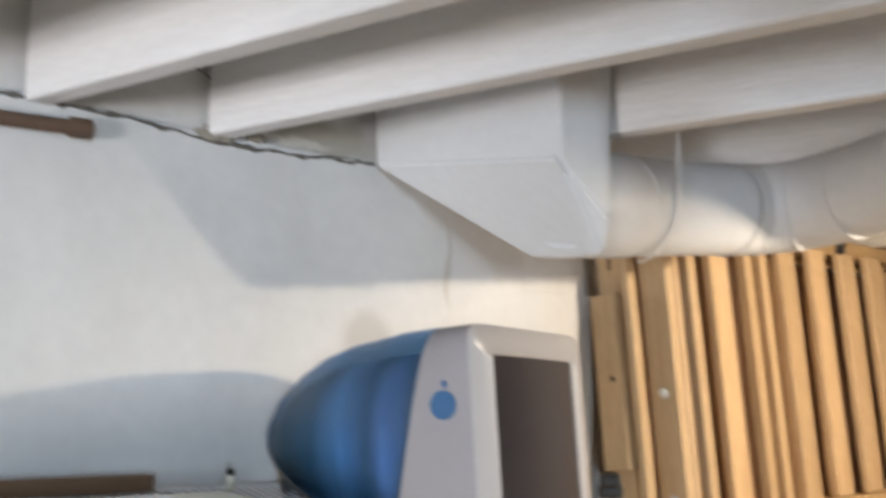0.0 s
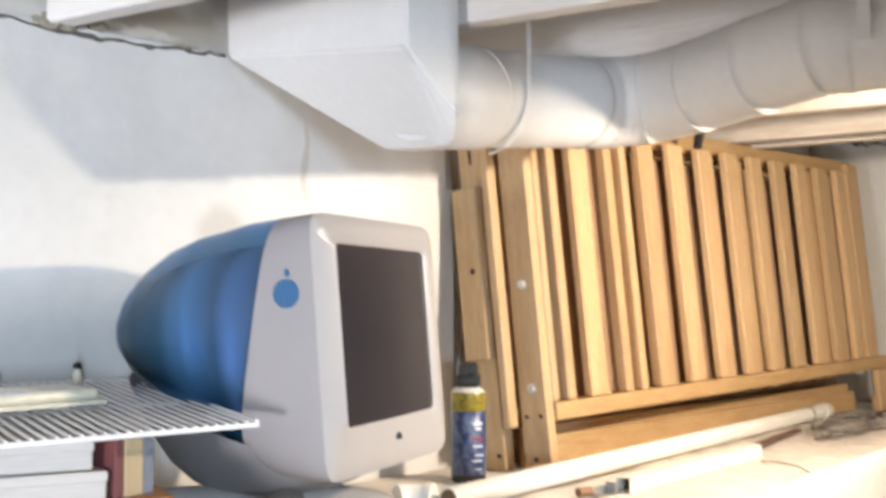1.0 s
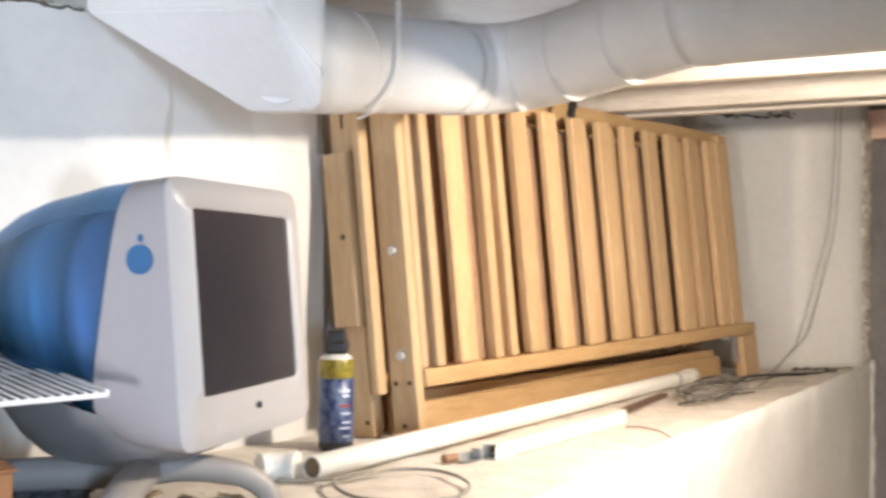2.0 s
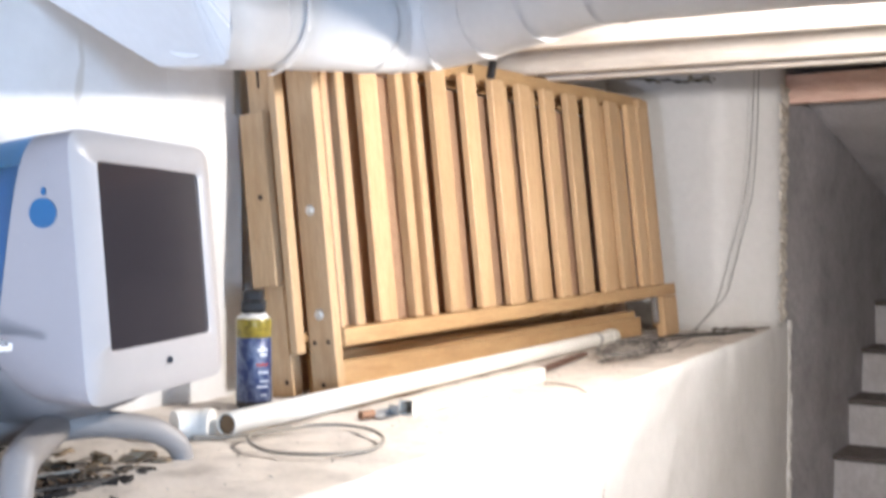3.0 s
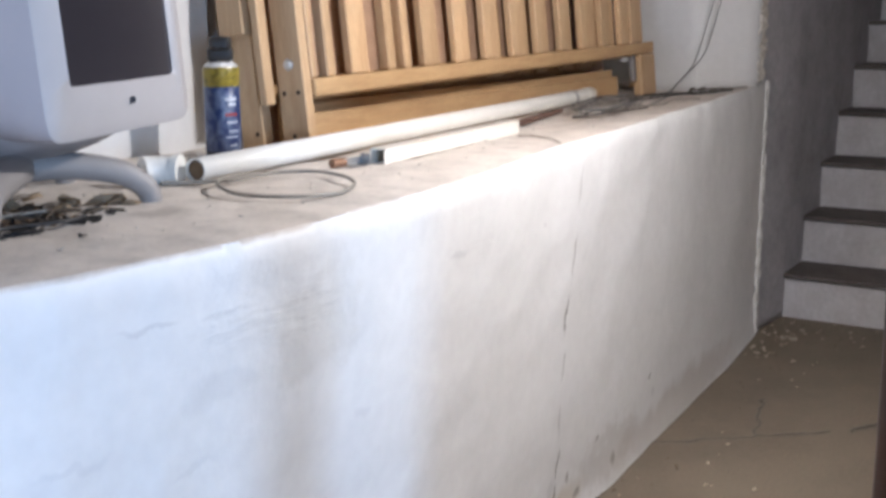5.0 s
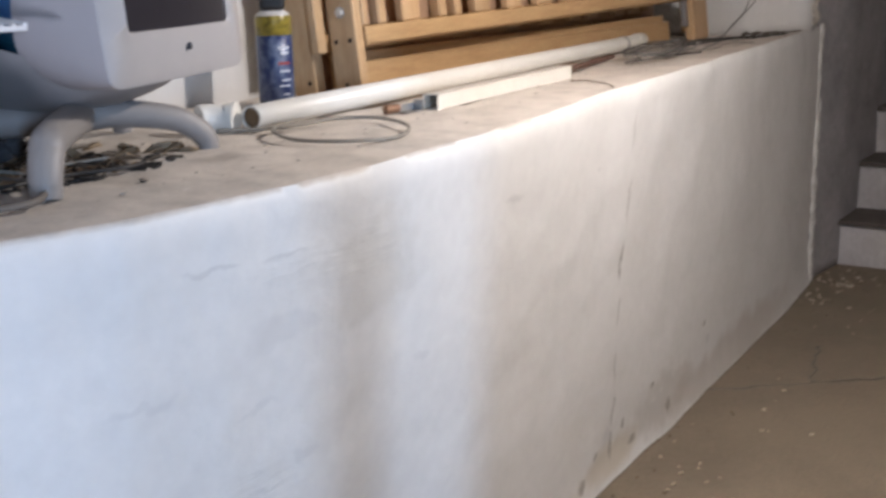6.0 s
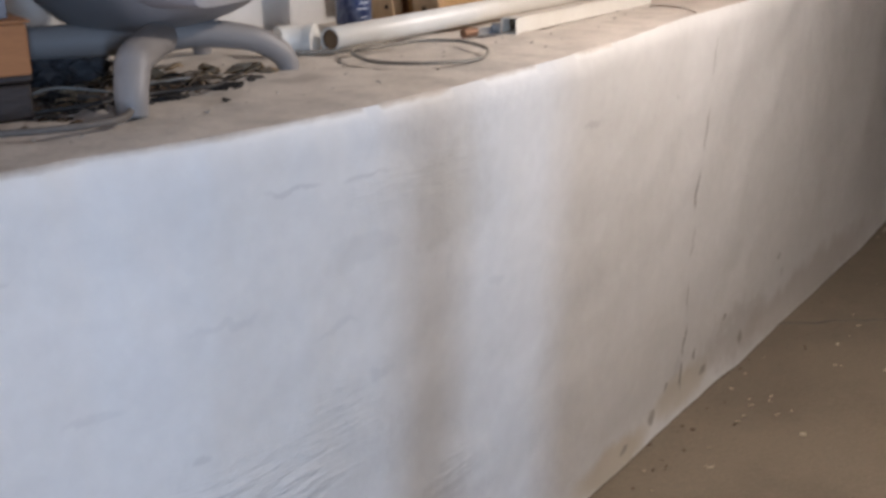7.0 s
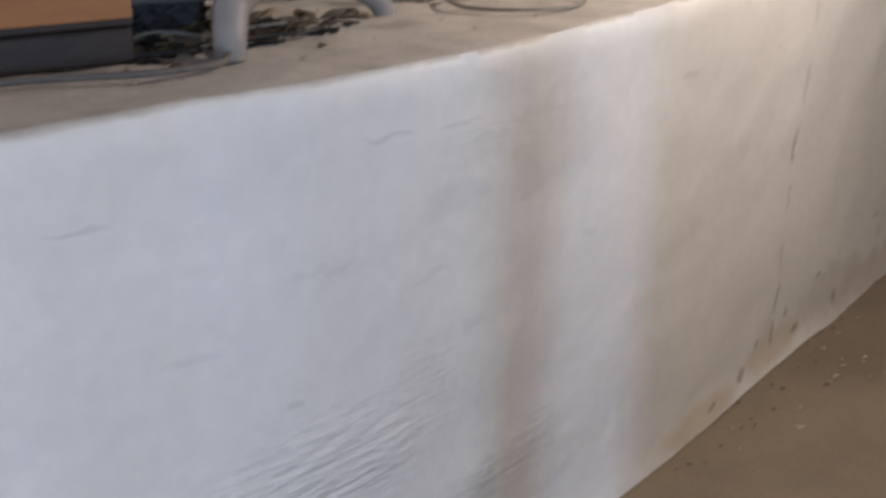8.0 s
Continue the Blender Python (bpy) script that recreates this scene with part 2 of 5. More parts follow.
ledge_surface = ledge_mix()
raw_wood = mat("raw_wood", (0.88, 0.62, 0.50), 0.45, 0.1, spots=(0.66, 0.36, 0.24), stretch=(1, 3, 8), spot_scale=3, bump=0.6, bump_scale=12)
pine = mat("varnished_pine", (0.50, 0.345, 0.195), 0.46, spots=(0.40, 0.255, 0.125), stretch=(9, 9, 0.9), spot_scale=7, spot_amount=0.75,
           grain=0.10, grain_scale=45, bump=0.05, rand=0.12, coat=0.0, spec=0.22)
pine_long = mat("varnished_pine_rail", (0.46, 0.305, 0.15), 0.46, spots=(0.35, 0.205, 0.095), stretch=(0.9, 9, 9), spot_scale=7, spot_amount=0.75,
                grain=0.10, grain_scale=45, bump=0.05, rand=0.12, coat=0.0, spec=0.22)
pvc = mat("white_pvc", (0.78, 0.76, 0.70), 0.35, spots=(0.66, 0.63, 0.56), spot_scale=9, spot_amount=0.4, grain=0.02, bump=0.02)
dark = mat("dark_gap", (0.03, 0.026, 0.022), 0.9, bump=0)

# ---- building helpers ----


def part(name, bm, material, parent=None, label="", smooth=False):
    me = bpy.data.meshes.new(name)
    bm.normal_update()
    if smooth:
        for e in bm.edges:
            e.smooth = e.calc_face_angle(0.0) < 1.2
    bm.to_mesh(me)
    bm.free()
    for mm in (material if isinstance(material, (list, tuple)) else [material]):
        me.materials.append(mm)
    if smooth:
        for p in me.polygons:
            p.use_smooth = True
    ob = new(name, me)
    if parent:
        ob.parent = parent
    if label:
        ob["label"] = label
    return ob


def base(name, m, label, category, group="", kind=""):
    ob = new(name)
    ob.matrix_world = m
    ob.empty_display_size = 0.05
    return tagged(ob, label, category, group, kind)


def box_bm(x0, x1, y0, y1, z0, z1, bevel=0.0, seg=2):
    bm = bmesh.new()
    bmesh.ops.create_cube(bm, size=1, matrix=Matrix.LocRotScale(((x0 + x1) / 2, (y0 + y1) / 2, (z0 + z1) / 2), None, (x1 - x0, y1 - y0, z1 - z0)))
    if bevel:
        bmesh.ops.bevel(bm, geom=bm.edges[:], offset=bevel, segments=seg, profile=0.5, affect="EDGES")
    return bm


def join_bm(*bms):
    out = bmesh.new()
    for b in bms:
        me = bpy.data.meshes.new("tmp")
        b.to_mesh(me)
        out.from_mesh(me)
        b.free()
        bpy.data.meshes.remove(me)
    return out


def tube_bm(points, radius, sides=10, caps=True):
    """A tube along points; radius a number or one for each point."""
    pts = [Vector(p) for p in points]
    rad = radius if isinstance(radius, (list, tuple)) else [radius] * len(pts)
    bm = bmesh.new()
    rings = []
    side = None
    for i, p in enumerate(pts):
        d = (pts[min(i + 1, len(pts) - 1)] - pts[max(i - 1, 0)]).normalized()
        if side is None:
            side = d.orthogonal().normalized()
        side = (side - d * side.dot(d)).normalized()
        up = d.cross(side)
        rings.append([bm.verts.new(p + (side * math.cos(a) + up * math.sin(a)) * rad[i]) for a in (2 * math.pi * k / sides for k in range(sides))])
    for a, b in zip(rings, rings[1:]):
        for k in range(sides):
            bm.faces.new((a[k], a[(k + 1) % sides], b[(k + 1) % sides], b[k]))
    if caps:
        bm.faces.new(rings[0][::-1])
        bm.faces.new(rings[-1])
    return bm


def gore_bm(points, first, last, radius, sides=48):
    """One section of a sheet metal elbow from the mitred joint at points[first] to that at points[last], with a raised seam."""
    bm = bmesh.new()
    rings = []
    end = len(points) - 1
    rows = [(first, 0.0, 0.0012), (first, 0.005, 0.0012), (first, 0.0055, 0.0)] + [(j, 0.0, 0.0) for j in range(first + 1, last)] + [(last, 0.003, 0.0)]
    for j, slip, grow in rows:
        p = points[j]
        joint = ((points[min(j + 1, end)] - points[j]).normalized() + (points[j] - points[max(j - 1, 0)]).normalized()).normalized()
        side = joint.cross(Vector((0, 0, 1))).normalized()
        up = side.cross(joint)
        rings.append([bm.verts.new(p + joint * slip + (side * math.cos(a) + up * math.sin(a)) * (radius + grow)) for a in (2 * math.pi * k / sides for k in range(sides))])
    for a, b in zip(rings, rings[1:]):
        for k in range(sides):
            bm.faces.new((a[k], a[(k + 1) % sides], b[(k + 1) % sides], b[k]))
    bmesh.ops.recalc_face_normals(bm, faces=bm.faces[:])
    return bm


def smooth_path(points, steps=8):
    """A smooth curve through the points."""
    p = [Vector(q) for q in points]
    p = [p[0] * 2 - p[1]] + p + [p[-1] * 2 - p[-2]]
    out = []
    for i in range(1, len(p) - 2):
        for s in range(steps):
            t = s / steps
            out.append(0.5 * (2 * p[i] + (p[i + 1] - p[i - 1]) * t + (2 * p[i - 1] - 5 * p[i] + 4 * p[i + 1] - p[i + 2]) * t * t
                              + (3 * p[i] - p[i - 1] - 3 * p[i + 1] + p[i + 2]) * t ** 3))
    return out + [p[-2]]


def lathe_bm(profile, sides=32, closed=False):
    bm = bmesh.new()
    rings = []
    for r, z in profile:
        if r < 1e-6:
            rings.append([bm.verts.new((0, 0, z))])
        else:
            rings.append([bm.verts.new((r * math.cos(2 * math.pi * k / sides), r * math.sin(2 * math.pi * k / sides), z)) for k in range(sides)])
    pairs = list(zip(rings, rings[1:])) + ([(rings[-1], rings[0])] if closed else [])
    for a, b in pairs:
        for k in range(sides):
            f = [a[k % len(a)], a[(k + 1) % sides % len(a)], b[(k + 1) % sides % len(b)], b[k % len(b)]]
            f = list(dict.fromkeys(f))
            if len(f) > 2:
                bm.faces.new(f)
    return bm


def grid_bm(nu, nv, place):
    """A sheet of nu by nv cells, with its points from place(u, v), u and v from 0 to 1."""
    bm = bmesh.new()
    vs = [[bm.verts.new(place(i / nu, j / nv)) for j in range(nv + 1)] for i in range(nu + 1)]
    for i in range(nu):
        for j in range(nv):
            bm.faces.new((vs[i][j], vs[i + 1][j], vs[i + 1][j + 1], vs[i][j + 1]))
    return bm


def rough(x, y, z, scale, amount):
    return amount * noise.fractal((x * scale, y * scale, z * scale), 1.0, 2.0, 4)


def track(rows, x):
    return float(np.interp(x, [r[0] for r in rows], [r[1] for r in rows]))


# ---- the large structure ----
def build_floor():
    bm = grid_bm(170, 90, lambda u, v: (-7.4 + 14.6 * u, -5.4 + 6.85 * v, rough(-7 + 14 * u, 6 * v, 0, 1.6, 0.006)))
    tagged(part("floor", bm, concrete_floor, smooth=True), "worn brown-grey concrete basement floor with grit", "floor", kind="structure")


TOP_Y = [(-3.2, 1.24), (0.5, 1.20), (0.80, 1.168), (0.95, 1.148), (1.10, 1.103), (1.25, 1.082), (1.48, 1.073), (1.72, 1.083), (2.1, 1.117), (2.45, 1.158), (2.6, 1.16),
         (3.0, 1.185), (3.5, 1.23), (4.2, 1.305), (4.61, 1.358)]
TOP_Z = [(-3.2, 0.95), (1.0, 0.950), (2.0, 0.952), (2.6, 0.962), (3.2, 0.968), (4.5, 0.972)]
FOOT_Y = [(-3.2, 1.20), (1.0, 1.20), (2.0, 1.219), (2.5, 1.241), (3.0, 1.256), (3.6, 1.290), (4.2, 1.325), (4.61, 1.361)]


def ledge_point(u, v):
    """v: 0 at the back of the top, 0.5 at the front edge, 1 at the floor."""
    x = -3.2 + 7.81 * u
    ty, tz, fy = track(TOP_Y, x), track(TOP_Z, x), track(FOOT_Y, x)
    n = rough(x, 0, 0, 5.0, 0.006)
    if v < 0.5:
        s = (v / 0.5) ** 0.7
        y = 2.1 + (ty + n - 2.1) * s
        z = LEDGE - 0.008 + (tz - LEDGE + 0.008) * max(0.0, (s - 0.7) / 0.3) ** 2
        if s < 0.98:
            z += rough(x, y, 5, 9, 0.006) * (1 - s ** 8)
        return x, y, z
    s = (v - 0.5) / 0.5
    d = s ** 1.15
    z = tz * (1 - d)
    y = ty + n * math.exp(-9 * d) + (fy - ty) * d + rough(x, 3, z, 2.0, 0.006) + rough(x * 0.8, 9, z, 9, 0.0022)
    y -= 0.012 * max(0.0, 1 - z / 0.10) ** 2
    if s < 0.06:
        y += 0.010 * (1 - s / 0.06) ** 2
        z -= 0.004 * (s / 0.06)
    return x, y, z


def build_ledge():
    bm = grid_bm(620, 80, ledge_point)
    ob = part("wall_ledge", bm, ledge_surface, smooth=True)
    tagged(ob, "waist-high whitewashed masonry ledge with a dusty bare concrete top", "ledge", kind="structure")


def wall_sheet(name, x0, x1, y0, y1, z0, z1, material, label, side, cell=0.05, amount=0.008):
    """A thick wall whose seen side ('-y' or '-x') is uneven."""
    bm = box_bm(x0, x1, y0, y1, z0, z1)
    gone = [f for f in bm.faces if (f.normal.y if side == "-y" else f.normal.x) < -0.5]
    bmesh.ops.delete(bm, geom=gone, context="FACES_ONLY")
    if side == "-y":
        nu, nv = max(2, round((x1 - x0) / cell)), max(2, round((z1 - z0) / cell))
        edge = lambda u, v: min(1.0, 12 * min(u, 1 - u), 12 * min(v, 1 - v))
        sheet = grid_bm(nu, nv, lambda u, v: (x0 + (x1 - x0) * u, y0 + rough(x0 + (x1 - x0) * u, y0, z0 + (z1 - z0) * v, 2.2, amount) * edge(u, v), z0 + (z1 - z0) * v))
    else:
        nu, nv = max(2, round((y1 - y0) / cell)), max(2, round((z1 - z0) / cell))
        edge = lambda u, v: min(1.0, 12 * min(u, 1 - u), 12 * min(v, 1 - v))
        sheet = grid_bm(nu, nv, lambda u, v: (x0 + rough(x0, y0 + (y1 - y0) * u, z0 + (z1 - z0) * v, 2.2, amount) * edge(u, v), y0 + (y1 - y0) * u, z0 + (z1 - z0) * v))
        bmesh.ops.reverse_faces(sheet, faces=sheet.faces[:])
    ob = part(name, join_bm(bm, sheet), material, smooth=False)
    return tagged(ob, label, "wall", kind="structure")


CEIL = 1.95
BEAM = 1.752


def wall_run(name, corners, z0, z1, material, label, thick=0.12, amount=0.006, cell=0.04):
    """An uneven wall along the corners in plan, its seen side to the left of the way, thickened backwards."""
    pts = []
    for (ax, ay), (bx, by) in zip(corners, corners[1:]):
        n = max(1, round(math.hypot(bx - ax, by - ay) / cell))
        pts += [(ax + (bx - ax) * k / n, ay + (by - ay) * k / n) for k in range(n)]
    pts.append(corners[-1])
    nu, nv = len(pts) - 1, max(2, round((z1 - z0) / cell))

    def place(u, v):
        x, y = pts[round(u * nu)]
        z = z0 + (z1 - z0) * v
        k = rough(x, y, z, 2.4, amount) + rough(x, y, z, 11, amount * 0.25)
        return x + k * 0.7, y + k * 0.7, z
    ob = part(name, grid_bm(nu, nv, place), material, smooth=True)
    md = ob.modifiers.new("thick", "SOLIDIFY")
    md.thickness, md.offset = thick, -1
    return tagged(ob, label, "wall", kind="structure")


def build_walls():
    bare = mat("whitewashed_block_wall", (0.66, 0.65, 0.63), 0.8, spots=(0.54, 0.52, 0.50), spot_scale=3, bump=0.4)
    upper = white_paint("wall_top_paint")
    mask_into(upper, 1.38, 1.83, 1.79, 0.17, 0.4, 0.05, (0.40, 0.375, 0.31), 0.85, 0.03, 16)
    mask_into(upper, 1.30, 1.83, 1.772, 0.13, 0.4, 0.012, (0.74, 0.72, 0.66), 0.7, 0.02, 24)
    wall_sheet("wall_back_edge", 1.9, 2.112, WALL, 2.1, 0.90, 1.5555, paint, "whitewashed plaster edge of the wall beside the alcove", "-y", amount=0.006)
    wall_sheet("wall_back_edge_upper", 1.9, 2.086, WALL, 2.1, 1.556, 1.7565, paint, "chipped back plaster edge of the wall beside the alcove", "-y", amount=0.006)
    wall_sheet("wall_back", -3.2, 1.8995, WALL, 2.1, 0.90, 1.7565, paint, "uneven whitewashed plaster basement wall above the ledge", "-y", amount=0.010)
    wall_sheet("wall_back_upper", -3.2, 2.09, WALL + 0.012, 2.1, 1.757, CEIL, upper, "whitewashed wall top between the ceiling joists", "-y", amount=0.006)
    wall_run("wall_alcove", [(2.05, 2.104), (3.2, 2.05), (3.75, 1.97), (4.30, 1.93)], 0.90, CEIL, paint, "shaded white plaster wall at the back of the alcove")
    wall_run("wall_alcove_end", [(4.235, 1.97), (4.24, 1.50), (4.40, 1.345), (4.44, 1.338), (4.60, 1.368)], 0.955, CEIL - 0.002, paint, "white plaster wall closing the end of the alcove", 0.03)
    wall_run("wall_stair_side", [(4.575, 1.372), (4.66, 1.366), (4.92, 1.335), (7.2, 1.335)], 0.0, CEIL - 0.002, stair_plaster, "unpainted grey parged wall beside the stairs", 0.10, 0.008)
    # unseen walls closing the room; the end of wall_far_right bounds the cool light
    for name, a in (("wall_stair_end", (6.95, 7.2, -0.2, 1.36)), ("wall_stair_right", (4.9, 7.2, 0.1, 0.25)), ("wall_right", (4.9, 5.0, -3.6, 0.1)),
                    ("wall_front", (0.075, 5.0, -3.7, -3.6)), ("wall_far_right", (-0.025, 0.075, -5.3, -1.1)), ("wall_far_front", (-7.4, 0.075, -5.5, -5.3)), ("wall_far_left", (-7.6, -7.4, -5.5, 1.5)), ("wall_far_back", (-7.4, -3.204, 1.3, 1.5)),
                    # two added unseen blockers: one shields the stairs, one casts the ledge stripe
                    ("wall_partition", (-1.06, -1.0, -1.05, 0.28)), ("trim_doorway_post", (-0.312, -0.282, -1.20, -1.16))):
        tagged(part(name, box_bm(*a, 0, CEIL), bare), "plain unseen whitewashed wall piece, added to close the room or shape its light", "wall", kind="structure")
    tagged(part("ceiling", box_bm(-7.6, 7.2, -5.5, 2.3, CEIL, CEIL + 0.05), ceiling_paint), "dim painted floorboards above the joists", "ceiling", kind="structure")
    for x in (-2.8, -2.44, -2.08, -1.72, -1.36, -1.0, -0.64, -0.29, 0.11, 0.49, 0.87, 1.175, 1.55, 2.049, 2.68, 3.10, 3.25):
        bm = box_bm(0, 0.045, -4.4, 0.0, 0, CEIL - BEAM, 0.004, 1)
        ob = part("joist", bm, joist_paint if x < 2.6 else worn_joist)
        ob.matrix_world = pose(x - 0.04, 1.81 if x < 2.05 else 2.09, BEAM, 0, 0, 8.5)
        tagged(ob, "white-painted wooden ceiling joist" if x < 2.6 else "wooden ceiling joist with thin worn whitewash", "joist", "ceiling joists")


def build_stairs():
    rise, run, x0, sink = 0.200, 0.258, 4.93, 0.013
    tread_mat = mat("dark_tread", (0.10, 0.085, 0.075), 0.7, spots=(0.2, 0.17, 0.15), spot_scale=9, rand=0.15)
    riser_mat = mat("worn_white_riser", (0.58, 0.56, 0.555), 0.6, spots=(0.38, 0.355, 0.34), spot_scale=7, spot_amount=0.6, rand=0.06)
    st = base("stairs", pose(x0, 1.36, -sink), "narrow basement stairs with worn white risers and dark treads", "stairs", kind="structure")
    for k in range(7):
        part("riser", box_bm(k * run, k * run + 0.02, -1.1, -0.004, k * rise, (k + 1) * rise - 0.02, 0.002), riser_mat, st)
        part("tread", box_bm(k * run - 0.024, (k + 1) * run + 0.018, -1.1, -0.004, (k + 1) * rise - 0.02, (k + 1) * rise, 0.006), tread_mat, st)
    z = 7 * rise
    tagged(part("wall_stair_top", box_bm(x0 + 7 * run, x0 + 7 * run + 0.05, 0.25, 1.355, z, CEIL), stair_plaster), "dim grey wall at the top of the stairs", "wall", kind="structure")
    bm = grid_bm(24, 12, lambda u, v: (4.66 + 1.64 * u, 1.40 - 1.14 * v, 1.862 - 0.237 * 1.64 * u + rough(u * 2, v, 0, 3, 0.010)))
    sof = part("soffit", bm, mat("soffit_plaster", (0.66, 0.64, 0.65), 0.8, bump=0.3), smooth=True)
    md = sof.modifiers.new("thick", "SOLIDIFY")
    md.thickness, md.offset = 0.03, 0
    tagged(sof, "dim sloping plaster soffit over the stairs", "soffit", kind="structure")
    tagged(part("soffit_back", box_bm(6.28, 6.95, 0.25, 1.355, 1.44, 1.48), MATS["soffit_plaster"]), "dim flat plaster soffit over the upper steps", "soffit", kind="structure")
    tagged(part("trim_stair_header", box_bm(4.60, 4.66, 0.1, 1.375, 1.792, 1.90, 0.004), raw_wood), "raw orange-brown wooden header over the stair opening", "beam", kind="structure")


# ---- things ----
def build_duct():
    d = base("air_duct", pose(0, 0, 0), "white-painted sheet metal air duct with a boot, hung under the joists", "duct")
    bm = bmesh.new()
    for p in ((1.47, 1.79, CEIL - 0.01), (1.435, 1.315, CEIL - 0.01), (1.475, 1.79, 1.748), (1.435, 1.315, 1.687), (1.570, 1.496, 1.567), (1.560, 1.360, 1.556),
              (1.555, 1.315, CEIL - 0.01), (1.60, 1.79, CEIL - 0.01), (1.61, 1.79, 1.745), (1.650, 1.500, 1.570), (1.600, 1.380, 1.560), (1.528, 1.307, 1.745), (1.542, 1.307, 1.605), (1.562, 1.335, 1.560)):
        bm.verts.new(p)
    bmesh.ops.convex_hull(bm, input=bm.verts[:])
    bmesh.ops.dissolve_limit(bm, angle_limit=0.02, verts=bm.verts[:], edges=bm.edges[:])
    bmesh.ops.bevel(bm, geom=bm.edges[:], offset=0.004, segments=2, affect="EDGES")
    part("boot", bm, duct_paint, d, "angular sheet metal boot running up between the joists")
    r = 0.086
    c0, c1 = Vector((1.585, 1.40, 1.645)), Vector((1.690, 1.40, 1.656))
    c2 = Vector((2.02, 1.40, 1.689))
    part("collar", tube_bm([c0 + Vector((-0.038, 0, 0.004)), c0 + Vector((0.03, 0, 0.004)), c1], [r - 0.006, r + 0.002, r + 0.0015], 48), duct_paint, d, smooth=True)
    part("pipe", tube_bm([c1 - (c1 - c0) * 0.12, c2], r - 0.001, 48), duct_paint, d, smooth=True)
    part("seam", tube_bm([c1 + Vector((-0.010, 0, 0)), c1 + Vector((-0.006, 0, 0.001))], r + 0.0030, 48), duct_paint, d)
    way = Vector((0.148, -0.989, 0.0)).normalized()
    e = Vector((2.065, 0.95, 1.741))
    knees = [Vector(p) for p in ((1.99, 1.40, 1.686), (2.062, 1.388, 1.693), (2.112, 1.325, 1.700), (2.118, 1.215, 1.712), (2.092, 1.080, 1.728))] + [e, e + way * 0.05]
    bend = smooth_path(knees, 5)
    for q in range(0, len(bend) - 5, 5):
        part("elbow_gore", gore_bm(bend, q, q + 5, r), duct_paint, d, smooth=True)
    part("pipe", tube_bm([e, e + way * 0.40], r - 0.002, 48), duct_paint, d, smooth=True)
    part("pipe", tube_bm([e + way * 0.39, e + way * 4.55], r, 48), duct_paint, d, smooth=True)
    for c, top in ((c1 + Vector((0.035, 0, 0)), BEAM + 0.05),):
        pts = [(c.x, c.y - r - 0.004, top), (c.x, c.y - r - 0.005, c.z)] + [(c.x, c.y - (r + 0.006) * math.cos(q), c.z - (r + 0.006) * math.sin(q)) for q in (0.3, 0.7, 1.1, 1.5)]
        bm = bmesh.new()
        rows = [[bm.verts.new((x + w, y, z)) for w in (-0.005, 0.005)] for x, y, z in pts]
        for a, b in zip(rows, rows[1:]):
            bm.faces.new((a[0], a[1], b[1], b[0]))
        ob = part("strap", bm, duct_paint, d)
        md = ob.modifiers.new("thick", "SOLIDIFY")
        md.thickness = 0.0015
    c = e + way * 0.10
    part("strap", box_bm(c.x - r - 0.0045, c.x - r - 0.003, c.y - 0.011, c.y + 0.011, c.z - 0.02, CEIL - 0.01), duct_paint, d)


